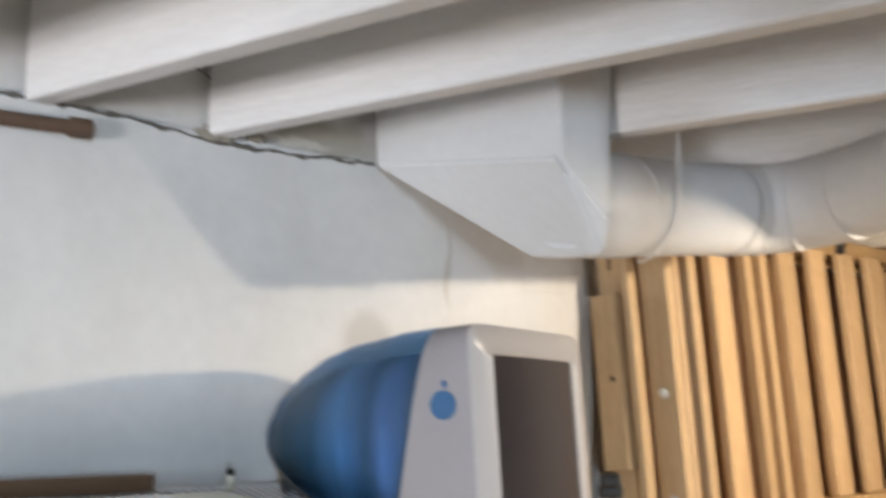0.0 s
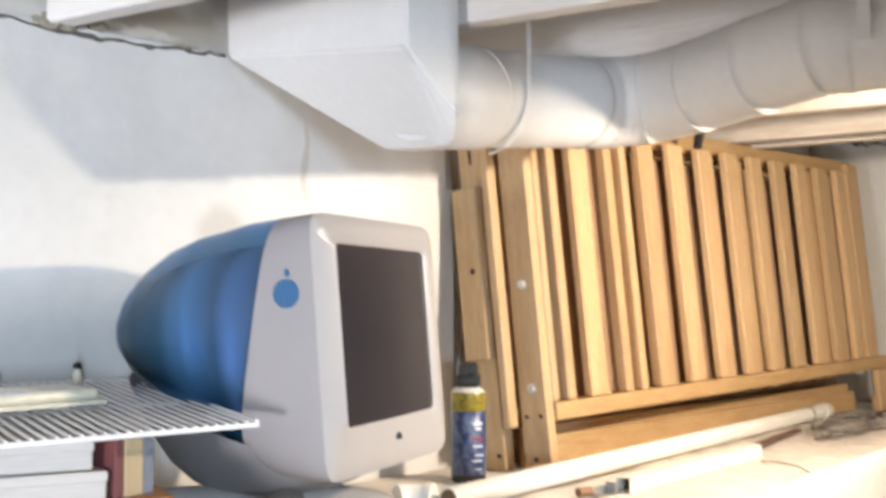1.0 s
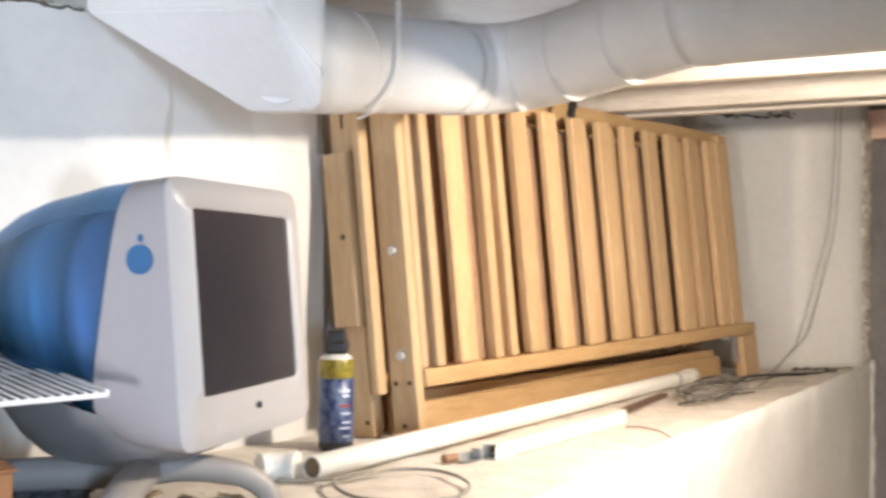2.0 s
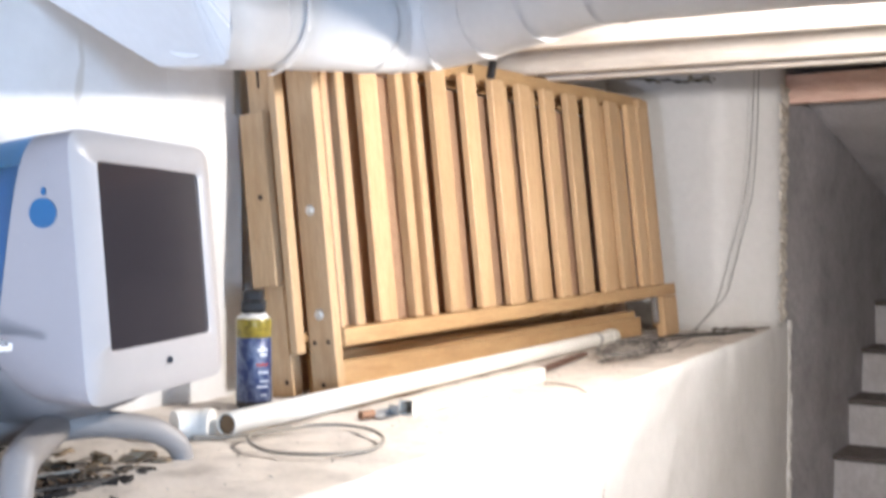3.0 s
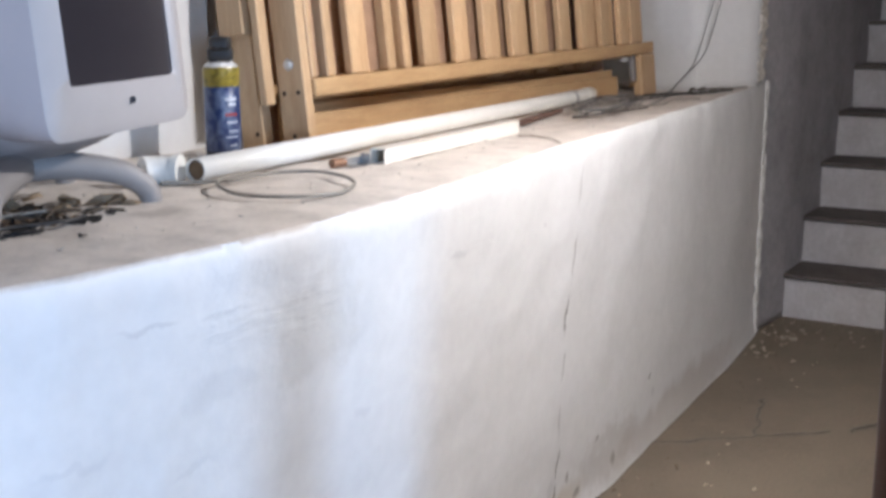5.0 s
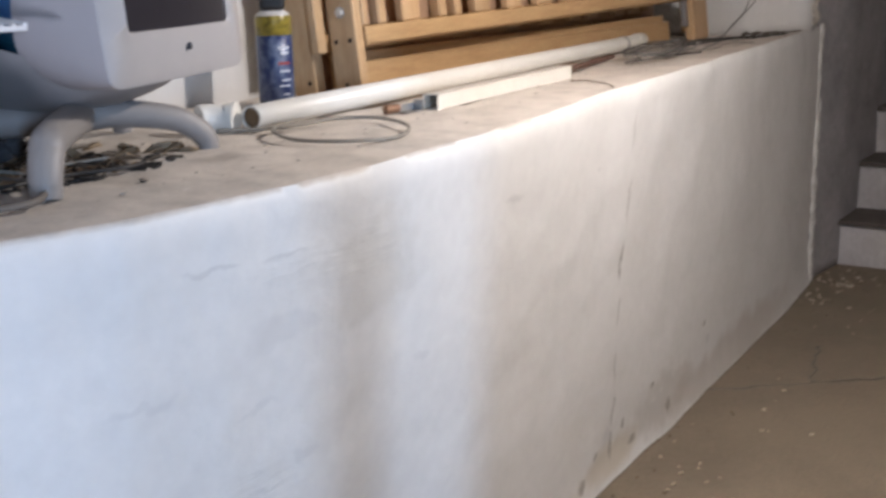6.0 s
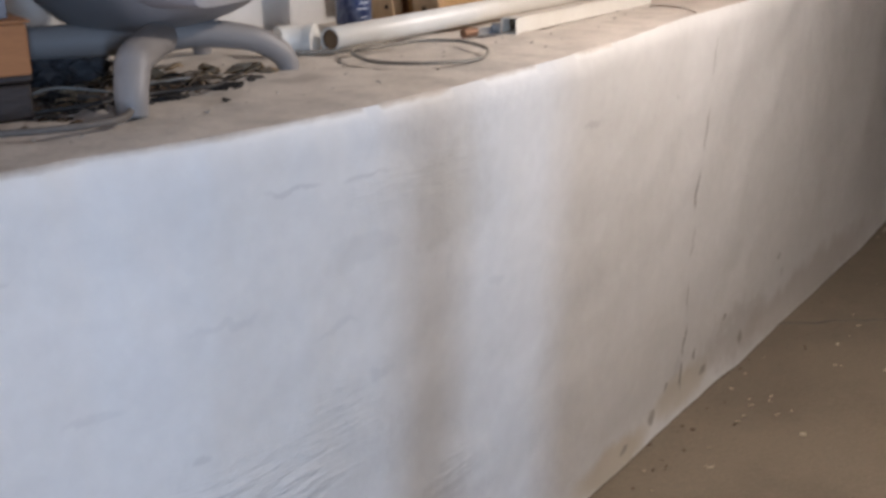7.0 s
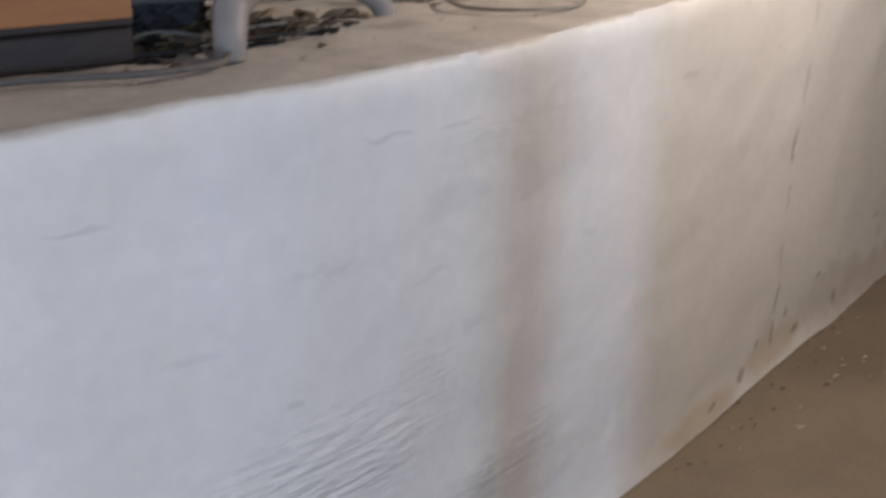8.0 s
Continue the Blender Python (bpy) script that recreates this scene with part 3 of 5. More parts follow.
def build_monitor():
    """Local axes: x along the screen, y into the case, z up; the origin on the ledge under the screen's middle."""
    shell = mat("grey_white_plastic", (0.31, 0.29, 0.295), 0.48, spots=(0.28, 0.265, 0.275), spot_scale=4, spot_amount=0.3, grain=0.01, bump=0.015, bump_scale=300)
    bezel_m = mat("pale_grey_plastic", (0.42, 0.41, 0.415), 0.36, grain=0.01, spot_amount=0.2, bump=0.015, bump_scale=300)
    blue = mat("translucent_blue_plastic", (0.008, 0.052, 0.085), 0.36, spots=(0.006, 0.042, 0.068), spot_scale=5, grain=0.02, bump=0.0, spec=0.9, coat=0.5)
    bn, bl = blue.node_tree.nodes, blue.node_tree.links
    see = bn.new("ShaderNodeBsdfTransparent")
    see.inputs[0].default_value = (0.36, 0.62, 0.96, 1)
    both = bn.new("ShaderNodeMixShader")
    both.inputs[0].default_value = 0.50
    bl.new(bn["Principled BSDF"].outputs[0], both.inputs[1])
    bl.new(see.outputs[0], both.inputs[2])
    bl.new(both.outputs[0], bn["Material Output"].inputs[0])
    # the metal shield inside: two highlight streaks and dimmer tip painted into its colour
    core_m = mat("streak_painted_shield", (0.8, 0.8, 0.8), 0.5, 0.2, bump=0)
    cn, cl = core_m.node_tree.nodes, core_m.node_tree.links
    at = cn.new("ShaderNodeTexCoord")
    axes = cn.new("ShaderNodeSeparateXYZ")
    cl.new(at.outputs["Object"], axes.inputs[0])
    streak_ramp = cn.new("ShaderNodeValToRGB")
    streak_ramp.color_ramp.interpolation = "EASE"
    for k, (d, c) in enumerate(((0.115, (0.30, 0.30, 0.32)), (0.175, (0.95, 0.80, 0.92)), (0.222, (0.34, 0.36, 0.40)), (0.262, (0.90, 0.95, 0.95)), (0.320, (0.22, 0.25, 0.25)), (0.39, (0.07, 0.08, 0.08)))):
        stop = streak_ramp.color_ramp.elements[k] if k < 2 else streak_ramp.color_ramp.elements.new(d)
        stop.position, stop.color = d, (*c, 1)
    cl.new(axes.outputs["Y"], streak_ramp.inputs[0])
    cl.new(streak_ramp.outputs[0], cn["Principled BSDF"].inputs["Base Color"])
    glass = mat("dark_screen_glass", (0.030, 0.027, 0.033), 0.16, grain=0.0, spot_amount=0.0, bump=0)
    clear = mat("frosted_clear_plastic", (0.29, 0.27, 0.255), 0.5, grain=0.01, spot_amount=0.2, bump=0.0)
    ang = math.degrees(math.atan2(0.117, 0.298))
    mon = base("crt_monitor", pose(1.424, 1.345, LEDGE, 0, 0, ang), "grey and translucent blue plastic CRT computer monitor standing on the ledge", "monitor")
    tilt = pose(0, 0, 1.268 - LEDGE, -4.5, 0, 0)

    turn = tilt.to_3x3()
    # sections across the case, from the face to the tip: depth, half width, half height, rise, squareness
    secs = [(0.006, 0.2025, 0.1805, -0.0135, 15), (0.014, 0.2028, 0.181, -0.0135, 13), (0.03, 0.203, 0.181, -0.013, 11), (0.06, 0.203, 0.182, -0.012, 7.5), (0.11, 0.201, 0.184, -0.010, 4.6),
            (0.16, 0.196, 0.178, -0.002, 3.4), (0.21, 0.187, 0.166, 0.006, 2.8), (0.26, 0.174, 0.151, 0.017, 2.5), (0.31, 0.155, 0.132, 0.025, 2.25),
            (0.355, 0.130, 0.109, 0.029, 2.1), (0.395, 0.099, 0.082, 0.030, 2.0), (0.425, 0.065, 0.053, 0.029, 2), (0.443, 0.034, 0.027, 0.027, 2), (0.450, 0.003, 0.003, 0.026, 2)]

    skew = 0.042

    def ring(sec, n=64):
        d, hw, hh, up, q = sec
        out = []
        for k in range(n):
            a = 2 * math.pi * k / n
            c, s = math.cos(a), math.sin(a)
            x = hw * math.copysign(abs(c) ** (2 / q), c)
            out.append(tilt @ Vector((x, d - skew * x * max(0.0, 1 - (d - 0.006) / 0.06), up + hh * math.copysign(abs(s) ** (2 / q), s))))
        return out

    def fine(rows, per=4):
        arr = np.array(rows, float)
        s = np.linspace(0, len(rows) - 1, (len(rows) - 1) * per + 1)
        return [tuple(np.interp(v, range(len(rows)), arr[:, c]) for c in range(5)) for v in s]

    bm = bmesh.new()
    rs = [[bm.verts.new(p) for p in ring(r)] for r in fine(secs, 3)]
    for a, b in zip(rs, rs[1:]):
        for k in range(len(a)):
            bm.faces.new((a[k], b[k], b[(k + 1) % len(a)], a[(k + 1) % len(a)]))
    bm.faces.new(rs[-1][::-1])
    bmesh.ops.recalc_face_normals(bm, faces=bm.faces[:])
    # the blue dome lies behind one slanting joint and above another
    joints = [(tilt @ Vector((0, 0.115, 0)), turn @ Vector((0, 1, 0.23))), (tilt @ Vector((0, 0.450, 0.018)), turn @ Vector((0, -0.54, 1)))]
    dome, belly = bm.copy(), bm.copy()
    for b, cuts in ((dome, ((0, 1), (1, 1))), (belly, ((0, 1), (1, -1))), (bm, ((0, -1),))):
        for j, way in cuts:
            co, no = joints[j]
            bmesh.ops.bisect_plane(b, geom=b.verts[:] + b.edges[:] + b.faces[:], plane_co=co, plane_no=no * way, clear_inner=True)
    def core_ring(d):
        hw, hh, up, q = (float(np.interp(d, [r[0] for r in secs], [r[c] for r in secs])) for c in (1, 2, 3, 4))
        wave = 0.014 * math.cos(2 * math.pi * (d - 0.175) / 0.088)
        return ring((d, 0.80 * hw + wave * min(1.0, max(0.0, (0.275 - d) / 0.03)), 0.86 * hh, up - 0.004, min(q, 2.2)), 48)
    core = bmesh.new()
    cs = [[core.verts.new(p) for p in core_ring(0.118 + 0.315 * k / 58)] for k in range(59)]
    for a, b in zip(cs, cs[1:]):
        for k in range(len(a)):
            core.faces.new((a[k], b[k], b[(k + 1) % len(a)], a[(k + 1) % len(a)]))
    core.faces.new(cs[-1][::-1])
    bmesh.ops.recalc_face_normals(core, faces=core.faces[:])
    part("case", bm, shell, mon, "pale grey plastic case", smooth=True)
    shell_dome = part("dome", dome, blue, mon, "glossy translucent blue plastic rear dome", smooth=True)
    part("inner_shield", core, core_m, shell_dome, "inner shield with painted highlight streaks showing through the dome", smooth=True)
    haze = mat("smoky_plastic", (0.25, 0.24, 0.24), 0.4, grain=0.01, spot_amount=0.2, bump=0.0)
    part("belly", belly, haze, mon, "frosted grey plastic underside", smooth=True)

    # the bezel: a plate with a window, and the bowed dark glass behind it
    def plate(hw, hh, cx, cz, y, n=48, q=14):
        out = []
        for k in range(n):
            c, w = math.cos(2 * math.pi * (k + 0.5) / n), math.sin(2 * math.pi * (k + 0.5) / n)
            x = cx + hw * math.copysign(abs(c) ** (2 / q), c)
            out.append(tilt @ Vector((x, y - (skew * x if y > 0 else 0.0), cz + hh * math.copysign(abs(w) ** (2 / q), w))))
        return out
    bm = bmesh.new()
    loops = [plate(0.2025, 0.1805, 0, -0.0135, 0.006, q=15), plate(0.2000, 0.1780, 0, -0.0135, 0.0035, q=15), plate(0.1665, 0.128, 0, 0.0, -0.0054, q=34), plate(0.1625, 0.1240, 0, 0.0, -0.0012, q=30)]
    vs = [[bm.verts.new(p) for p in lp] for lp in loops]
    for a, b in zip(vs, vs[1:]):
        for k in range(len(a)):
            bm.faces.new((a[k], a[(k + 1) % len(a)], b[(k + 1) % len(a)], b[k]))
    bmesh.ops.recalc_face_normals(bm, faces=bm.faces[:])
    part("bezel", bm, bezel_m, mon, "pale grey bezel", smooth=True)
    bm = grid_bm(16, 12, lambda u, v: tilt @ Vector((-0.17 + 0.34 * u, 0.0018 * ((2 * u - 1) ** 2) + 0.001 * (2 * v - 1) ** 2 - 0.0025, -0.131 + 0.262 * v)))
    part("screen", bm, glass, mon, "dark glossy glass screen", smooth=True)
    button = part("power_button", lathe_bm([(0, -0.002), (0.0042, -0.002), (0.005, 0), (0.005, 0.004)], 16), mat("button_grey", (0.05, 0.05, 0.06), 0.4), mon)
    button.matrix_world = mon.matrix_world @ tilt @ pose(0.012, -0.0005, -0.152, 90, 0, 0)

    # a plain blue mark on the side
    bm = bmesh.new()
    outline = []
    for k in range(40):
        a = 2 * math.pi * k / 40
        r = 0.0205 * (1 + 0.06 * math.cos(2 * a))
        outline.append((0.85 * r * math.cos(a), r * math.sin(a)))
    bm.faces.new([bm.verts.new((x, 0, z)) for x, z in outline])
    leaf = [(0.003 + 0.0035 * math.sin(t), 0.0275 + 0.0055 * math.cos(t)) for t in (2 * math.pi * k / 12 for k in range(12))]
    bm.faces.new([bm.verts.new((x, 0, z)) for x, z in leaf])
    ex = bmesh.ops.extrude_face_region(bm, geom=bm.faces[:])
    bmesh.ops.translate(bm, verts=[v for v in ex["geom"] if isinstance(v, bmesh.types.BMVert)], vec=(0, -0.002, 0))
    bmesh.ops.recalc_face_normals(bm, faces=bm.faces[:])
    mk = part("mark", bm, mat("mark_blue", (0.006, 0.095, 0.24), 0.4, bump=0), mon, "plain blue printed mark")
    mk.matrix_world = mon.matrix_world @ tilt @ pose(-0.2035, 0.054, 0.060, 0, 0, -90 + 2)

    # the stand: arched legs under a dish
    inv = mon.matrix_world.inverted()
    hub = inv @ Vector((1.335, 1.46, LEDGE + 0.058))
    for fx, fy, up in ((1.135, 1.282, 0.062), (1.503, 1.374, 0.054), (1.585, 1.66, 0.050), (1.14, 1.66, 0.060)):
        foot = inv @ Vector((fx, fy, LEDGE - 0.012))
        out = Vector((foot.x - hub.x, foot.y - hub.y, 0)).normalized()
        pts = smooth_path([hub, hub + out * 0.06, foot - out * 0.058 + Vector((0, 0, up + 0.004)), foot - out * 0.024 + Vector((0, 0, up - 0.012)), foot - out * 0.005 + Vector((0, 0, up * 0.42)), foot + Vector((0, 0, 0.002))], 7)
        n = len(pts)
        part("leg", tube_bm(pts, [(0.026 if fx < 1.3 else 0.022) - 0.006 * (i / n) ** 0.8 for i in range(n)], 18), clear, mon, "frosted grey plastic leg", smooth=True)
    bm = bmesh.new()
    rows = []
    for r in (0.0, 0.2, 0.4, 0.55, 0.7, 0.82, 0.92, 1.0):
        row = []
        for k in range(56):
            a = 2 * math.pi * k / 56
            d = 0.200 + 0.205 * r * math.sin(a)
            top = 0.126 + 0.33 * max(0.0, d - 0.04)
            row.append(bm.verts.new((0.196 * r * math.cos(a), d, 0.060 + (top - 0.060) * r ** 3)))
        rows.append(row)
    for a, b in zip(rows[1:], rows[2:]):
        for k in range(56):
            bm.faces.new((a[k], a[(k + 1) % 56], b[(k + 1) % 56], b[k]))
    bm.faces.new(rows[1][::-1])
    for v in rows[0]:
        bm.verts.remove(v)
    bmesh.ops.recalc_face_normals(bm, faces=bm.faces[:])
    part("under_bowl", bm, haze, mon, "smoky plastic bowl under the case", smooth=True)


def slat_bm(w, d, h):
    return box_bm(-w / 2, w / 2, -d / 2, d / 2, 0, h, 0.003, 1)


def build_bed_frames():
    """Slatted bed frame panels stood on edge, leaning back in the alcove. Local x along, z up the panel, y back."""
    bolt = mat("dull_bolt", (0.62, 0.62, 0.60), 0.35, 0.6)
    hole = mat("bolt_hole", (0.05, 0.03, 0.02), 0.8)
    m1, m2 = pose(2.124, 1.565, LEDGE - 0.004, -5.5, -1.0, 0), pose(2.108, 1.666, LEDGE - 0.004, -6.0, 0, 0)
    length, height = 1.865, 0.785

    def fix(thing, m, kind, bm, x, y, z, material, label=""):
        ob = part(kind, bm, material, thing, label)
        ob.matrix_world = m @ pose(x, y, z, 0, -90, 0)

    # the front panel: flat slats, a few square battens between them, a rail before their feet, a rail behind their heads
    fr = base("slatted_bed_frame", m1, "varnished pine slatted bed frame panel leaning in the alcove", "bed frame", "bed frame panels")
    part("post", box_bm(0, 0.026, -0.006, 0.062, 0.0, height, 0.003), pine, fr)
    part("post", box_bm(length - 0.082, length - 0.004, 0.020, 0.048, 0.0, height - 0.012, 0.004), pine, fr)
    part("bottom_rail", box_bm(0.0275, length + 0.002, -0.014, 0.019, 0.106, 0.143, 0.004), pine_long, fr)
    part("top_rail", box_bm(0.0275, length + 0.002, 0.0405, 0.062, height - 0.052, height, 0.004), pine_long, fr)
    slats = [(2.298 + 0.1452 * k, 0.066) for k in range(11) if k != 1] + [(3.832, 0.074)]
    battens = [(2.158, 0.018), (2.212, 0.029), (2.437, 0.030), (2.504, 0.026)]
    part("second_rail", box_bm(0.0275, length - 0.02, 0.0405, 0.056, 0.100, 0.146, 0.003), pine_long, fr)
    for x in (2.938, 3.098, 3.214, 3.373, 3.570, 3.690):
        s = part("slat", slat_bm(0.060, 0.020, height - 0.17), pine, fr)
        s.matrix_world = m1 @ pose(x + 0.030 - 2.124, 0.030, 0.115)
    for x, w in slats + battens:
        deep = 0.021 if w > 0.05 else 0.027
        s = part("slat" if w > 0.05 else "batten", slat_bm(w, deep, height - 0.19), pine, fr)
        s.matrix_world = m1 @ pose(x + w / 2 - 2.124, deep / 2 - 0.003, 0.1435)
    part("inner_post", box_bm(-0.035, -0.007, 0.0645, 0.084, 0.098, 0.770, 0.003), pine, fr)
    for z in (0.175, 0.392):
        fix(fr, m1, "bolt", lathe_bm([(0, 0.007), (0.008, 0.006), (0.012, 0), (0.012, -0.002)], 14), 0.0, 0.028, z, bolt, "pale dowel bolt head")
    for y, z in ((0.010, 0.118), (0.046, 0.118), (0.032, 0.030), (0.014, 0.69), (0.044, 0.69)):
        fix(fr, m1, "bolt_hole", lathe_bm([(0, 0.001), (0.005, 0.001), (0.005, -0.002)], 10), 0.0, y, z, hole)
    part("foot_block", box_bm(length - 0.125, length + 0.002, -0.016, 0.018, -0.030, 0.105, 0.008), pine, fr)
    part("bracket", box_bm(length - 0.152, length - 0.1275, 0.000, 0.016, 0.020, 0.1055, 0.002), mat("grey_metal", (0.30, 0.30, 0.31), 0.45, 0.7), fr, "grey metal corner bracket")

    # the panel behind it, its post standing out further along the ledge
    fr = base("slatted_bed_frame", m2, "second pine slatted bed frame panel behind the first", "bed frame", "bed frame panels")
    part("post", box_bm(0, 0.030, 0.0, 0.060, 0.0, 0.80, 0.003), pine, fr)
    part("post", box_bm(1.657, 1.702, 0.010, 0.032, 0.10, 0.78, 0.003), pine, fr)
    part("arm_block", box_bm(-0.031, -0.001, -0.004, 0.062, 0.232, 0.600, 0.003), pine, fr, "pale pine arm block fixed to the post")
    part("bottom_rail", box_bm(0.031, 1.702, 0.0325, 0.050, 0.085, 0.128, 0.004), pine_long, fr)
    part("top_rail", box_bm(0.031, 1.702, 0.0325, 0.050, 0.745, 0.79, 0.004), pine_long, fr)
    part("lower_board", box_bm(0.065, 1.770, -0.030, -0.014, 0.0, 0.062, 0.004), pine_long, fr)
    part("lower_rail", box_bm(0.065, 1.770, -0.011, 0.014, 0.0, 0.084, 0.004), pine_long, fr)
    for x, w in ((2.215, 0.058), (2.461, 0.058), (2.764, 0.058), (2.927, 0.058), (3.108, 0.065), (3.275, 0.065), (3.392, 0.060), (3.568, 0.065), (3.697, 0.062)):
        s = part("slat", slat_bm(w, 0.020, 0.66), pine, fr)
        s.matrix_world = m2 @ pose(x + w / 2 - 2.108, 0.022, 0.098)
    for y, z in ((0.016, 0.030), (0.030, 0.72)):
        fix(fr, m2, "bolt_hole", lathe_bm([(0, 0.001), (0.005, 0.001), (0.005, -0.002)], 10), 0.0, y, z, hole)
    fix(fr, m2, "bolt_hole", lathe_bm([(0, 0.001), (0.006, 0.001), (0.006, -0.002)], 10), -0.031, 0.020, 0.42, hole)
    part("slot", box_bm(-0.0015, 0.0005, 0.024, 0.030, 0.655, 0.705), hole, fr)
    board = base("hardboard_sheet", pose(2.16, 1.722, LEDGE - 0.006, -6, 0, 0), "brown hardboard sheet leaning behind the bed frames", "board")
    part("sheet", box_bm(0, 1.80, 0, 0.006, 0, 0.74, 0.001), mat("brown_hardboard", (0.47, 0.31, 0.20), 0.6, spots=(0.37, 0.23, 0.14), spot_scale=6, stretch=(1, 1, 3)), board)
    blk = base("wood_offcut", pose(2.100, 1.548, LEDGE - 0.004, 0, 0, 4), "small raw pine offcut lying on the ledge by the bed frame", "wood block")
    part("block", box_bm(-0.085, 0.015, -0.035, 0.010, 0, 0.026, 0.003), pine, blk)
    lath = base("white_lath", pose(2.205, 1.88, 1.30, 0, -4, 0), "white-painted lath standing in the alcove corner", "lath")
    part("stick", box_bm(0, 0.022, 0, 0.02, -0.33, 0.39, 0.002), paint, lath)


def build_shelf():
    """A coated wire shelf lying on the pile of boxes."""
    wire = mat("white_wire_coating", (0.84, 0.84, 0.85), 0.35, grain=0.02, spot_amount=0.3, bump=0)
    z = 1.158
    sh = base("wire_shelf", pose(1.149, 1.305, z), "white coated wire shelf lying on the stacked boxes", "shelf")
    side = Vector((0.125, 0.46, 0.032))
    front = Vector((-1.25, 0.15, 0))
    part("front_bar", tube_bm([(0, 0, 0), front], 0.0036, 8), wire, sh)
    part("back_bar", tube_bm([side, side + front], 0.0036, 8), wire, sh)
    part("cross_bar", tube_bm([side * 0.5 + Vector((0, 0, -0.005)), side * 0.5 + front + Vector((0, 0, -0.005))], 0.003, 8), wire, sh)
    n = 88
    for k in range(n):
        a = front * (k / (n - 1))
        r = 0.0028 if k == 0 else 0.0020
        part("wire", tube_bm([a + Vector((0, 0, 0.004)), a + side + Vector((0, 0, 0.003))], r, 6), wire, sh)


def build_pile():
    card = mat("brown_cardboard", (0.30, 0.135, 0.052), 0.8, spots=(0.18, 0.08, 0.03), stretch=(1, 1, 14), spot_scale=5, grain=0.08, bump=0.1)
    darkwood = mat("dark_box_wood", (0.026, 0.017, 0.013), 0.55, spots=(0.055, 0.036, 0.026), spot_scale=8, stretch=(1, 4, 4), grain=0.2)
    paper = mat("white_carton", (0.50, 0.485, 0.465), 0.7, spots=(0.38, 0.37, 0.35), spot_scale=6, stretch=(0.5, 1, 9), bump=0.05)
    red = mat("red_book_cloth", (0.14, 0.045, 0.045), 0.6)
    tan = mat("tan_book_pages", (0.42, 0.33, 0.20), 0.8, stretch=(40, 1, 1), grain=0.15)
    slate = mat("slate_book_cover", (0.15, 0.17, 0.21), 0.6)
    b = base("dark_box", pose(1.050, 1.355, LEDGE - 0.006, 0, 0, -22), "flat dark stained wooden box lying on the ledge", "box")
    part("body", box_bm(-0.45, 0.0, 0.0, 0.28, 0, 0.044, 0.004), darkwood, b)
    part("lid", box_bm(-0.452, 0.002, -0.002, 0.282, 0.0455, 0.056, 0.003), darkwood, b)
    t = base("cardboard_box", pose(1.038, 1.332, LEDGE + 0.051, 0, 0, -22), "flat brown cardboard box lying on the dark box", "box")
    part("body", box_bm(-0.46, 0.0, 0.0, 0.28, 0, 0.060, 0.003), card, t)
    part("flap", box_bm(-0.46, 0.004, -0.003, 0.14, 0.0605, 0.0635, 0.001), card, t)
    zz = LEDGE + 0.051 + 0.064
    for k, (x, w, m, h) in enumerate(((0.981, 0.012, red, 0.070), (0.9935, 0.027, tan, 0.069), (1.021, 0.014, slate, 0.068))):
        bk = base("book", pose(x, 1.362, zz), ("red cloth book standing on the cardboard box", "thick tan book block standing on the cardboard box", "slate grey book standing on the cardboard box")[k], "book", "standing books")
        cover = part("cover", box_bm(0, w, 0, 0.13, 0, h, 0.002), m, bk)
        part("pages", box_bm(0.002, w - 0.002, 0.006, 0.126, h + 0.0003, h + 0.0015), paper, cover)
    for k, (z, h, dx) in enumerate(((zz, 0.035, 0.0), (zz + 0.0355, 0.036, 0.012))):
        c = base("white_carton", pose(0.972 - dx, 1.366 + 0.01 * k, z, 0, 0, -21), "flat white paper carton stacked under the wire shelf", "box", "white cartons")
        body = part("body", box_bm(-0.46, 0, 0, 0.24, 0, h - 0.002, 0.003), paper, c)
        part("lid_edge", box_bm(-0.461, 0.001, -0.0015, 0.241, h * 0.62, h - 0.001, 0.001), paper, body)


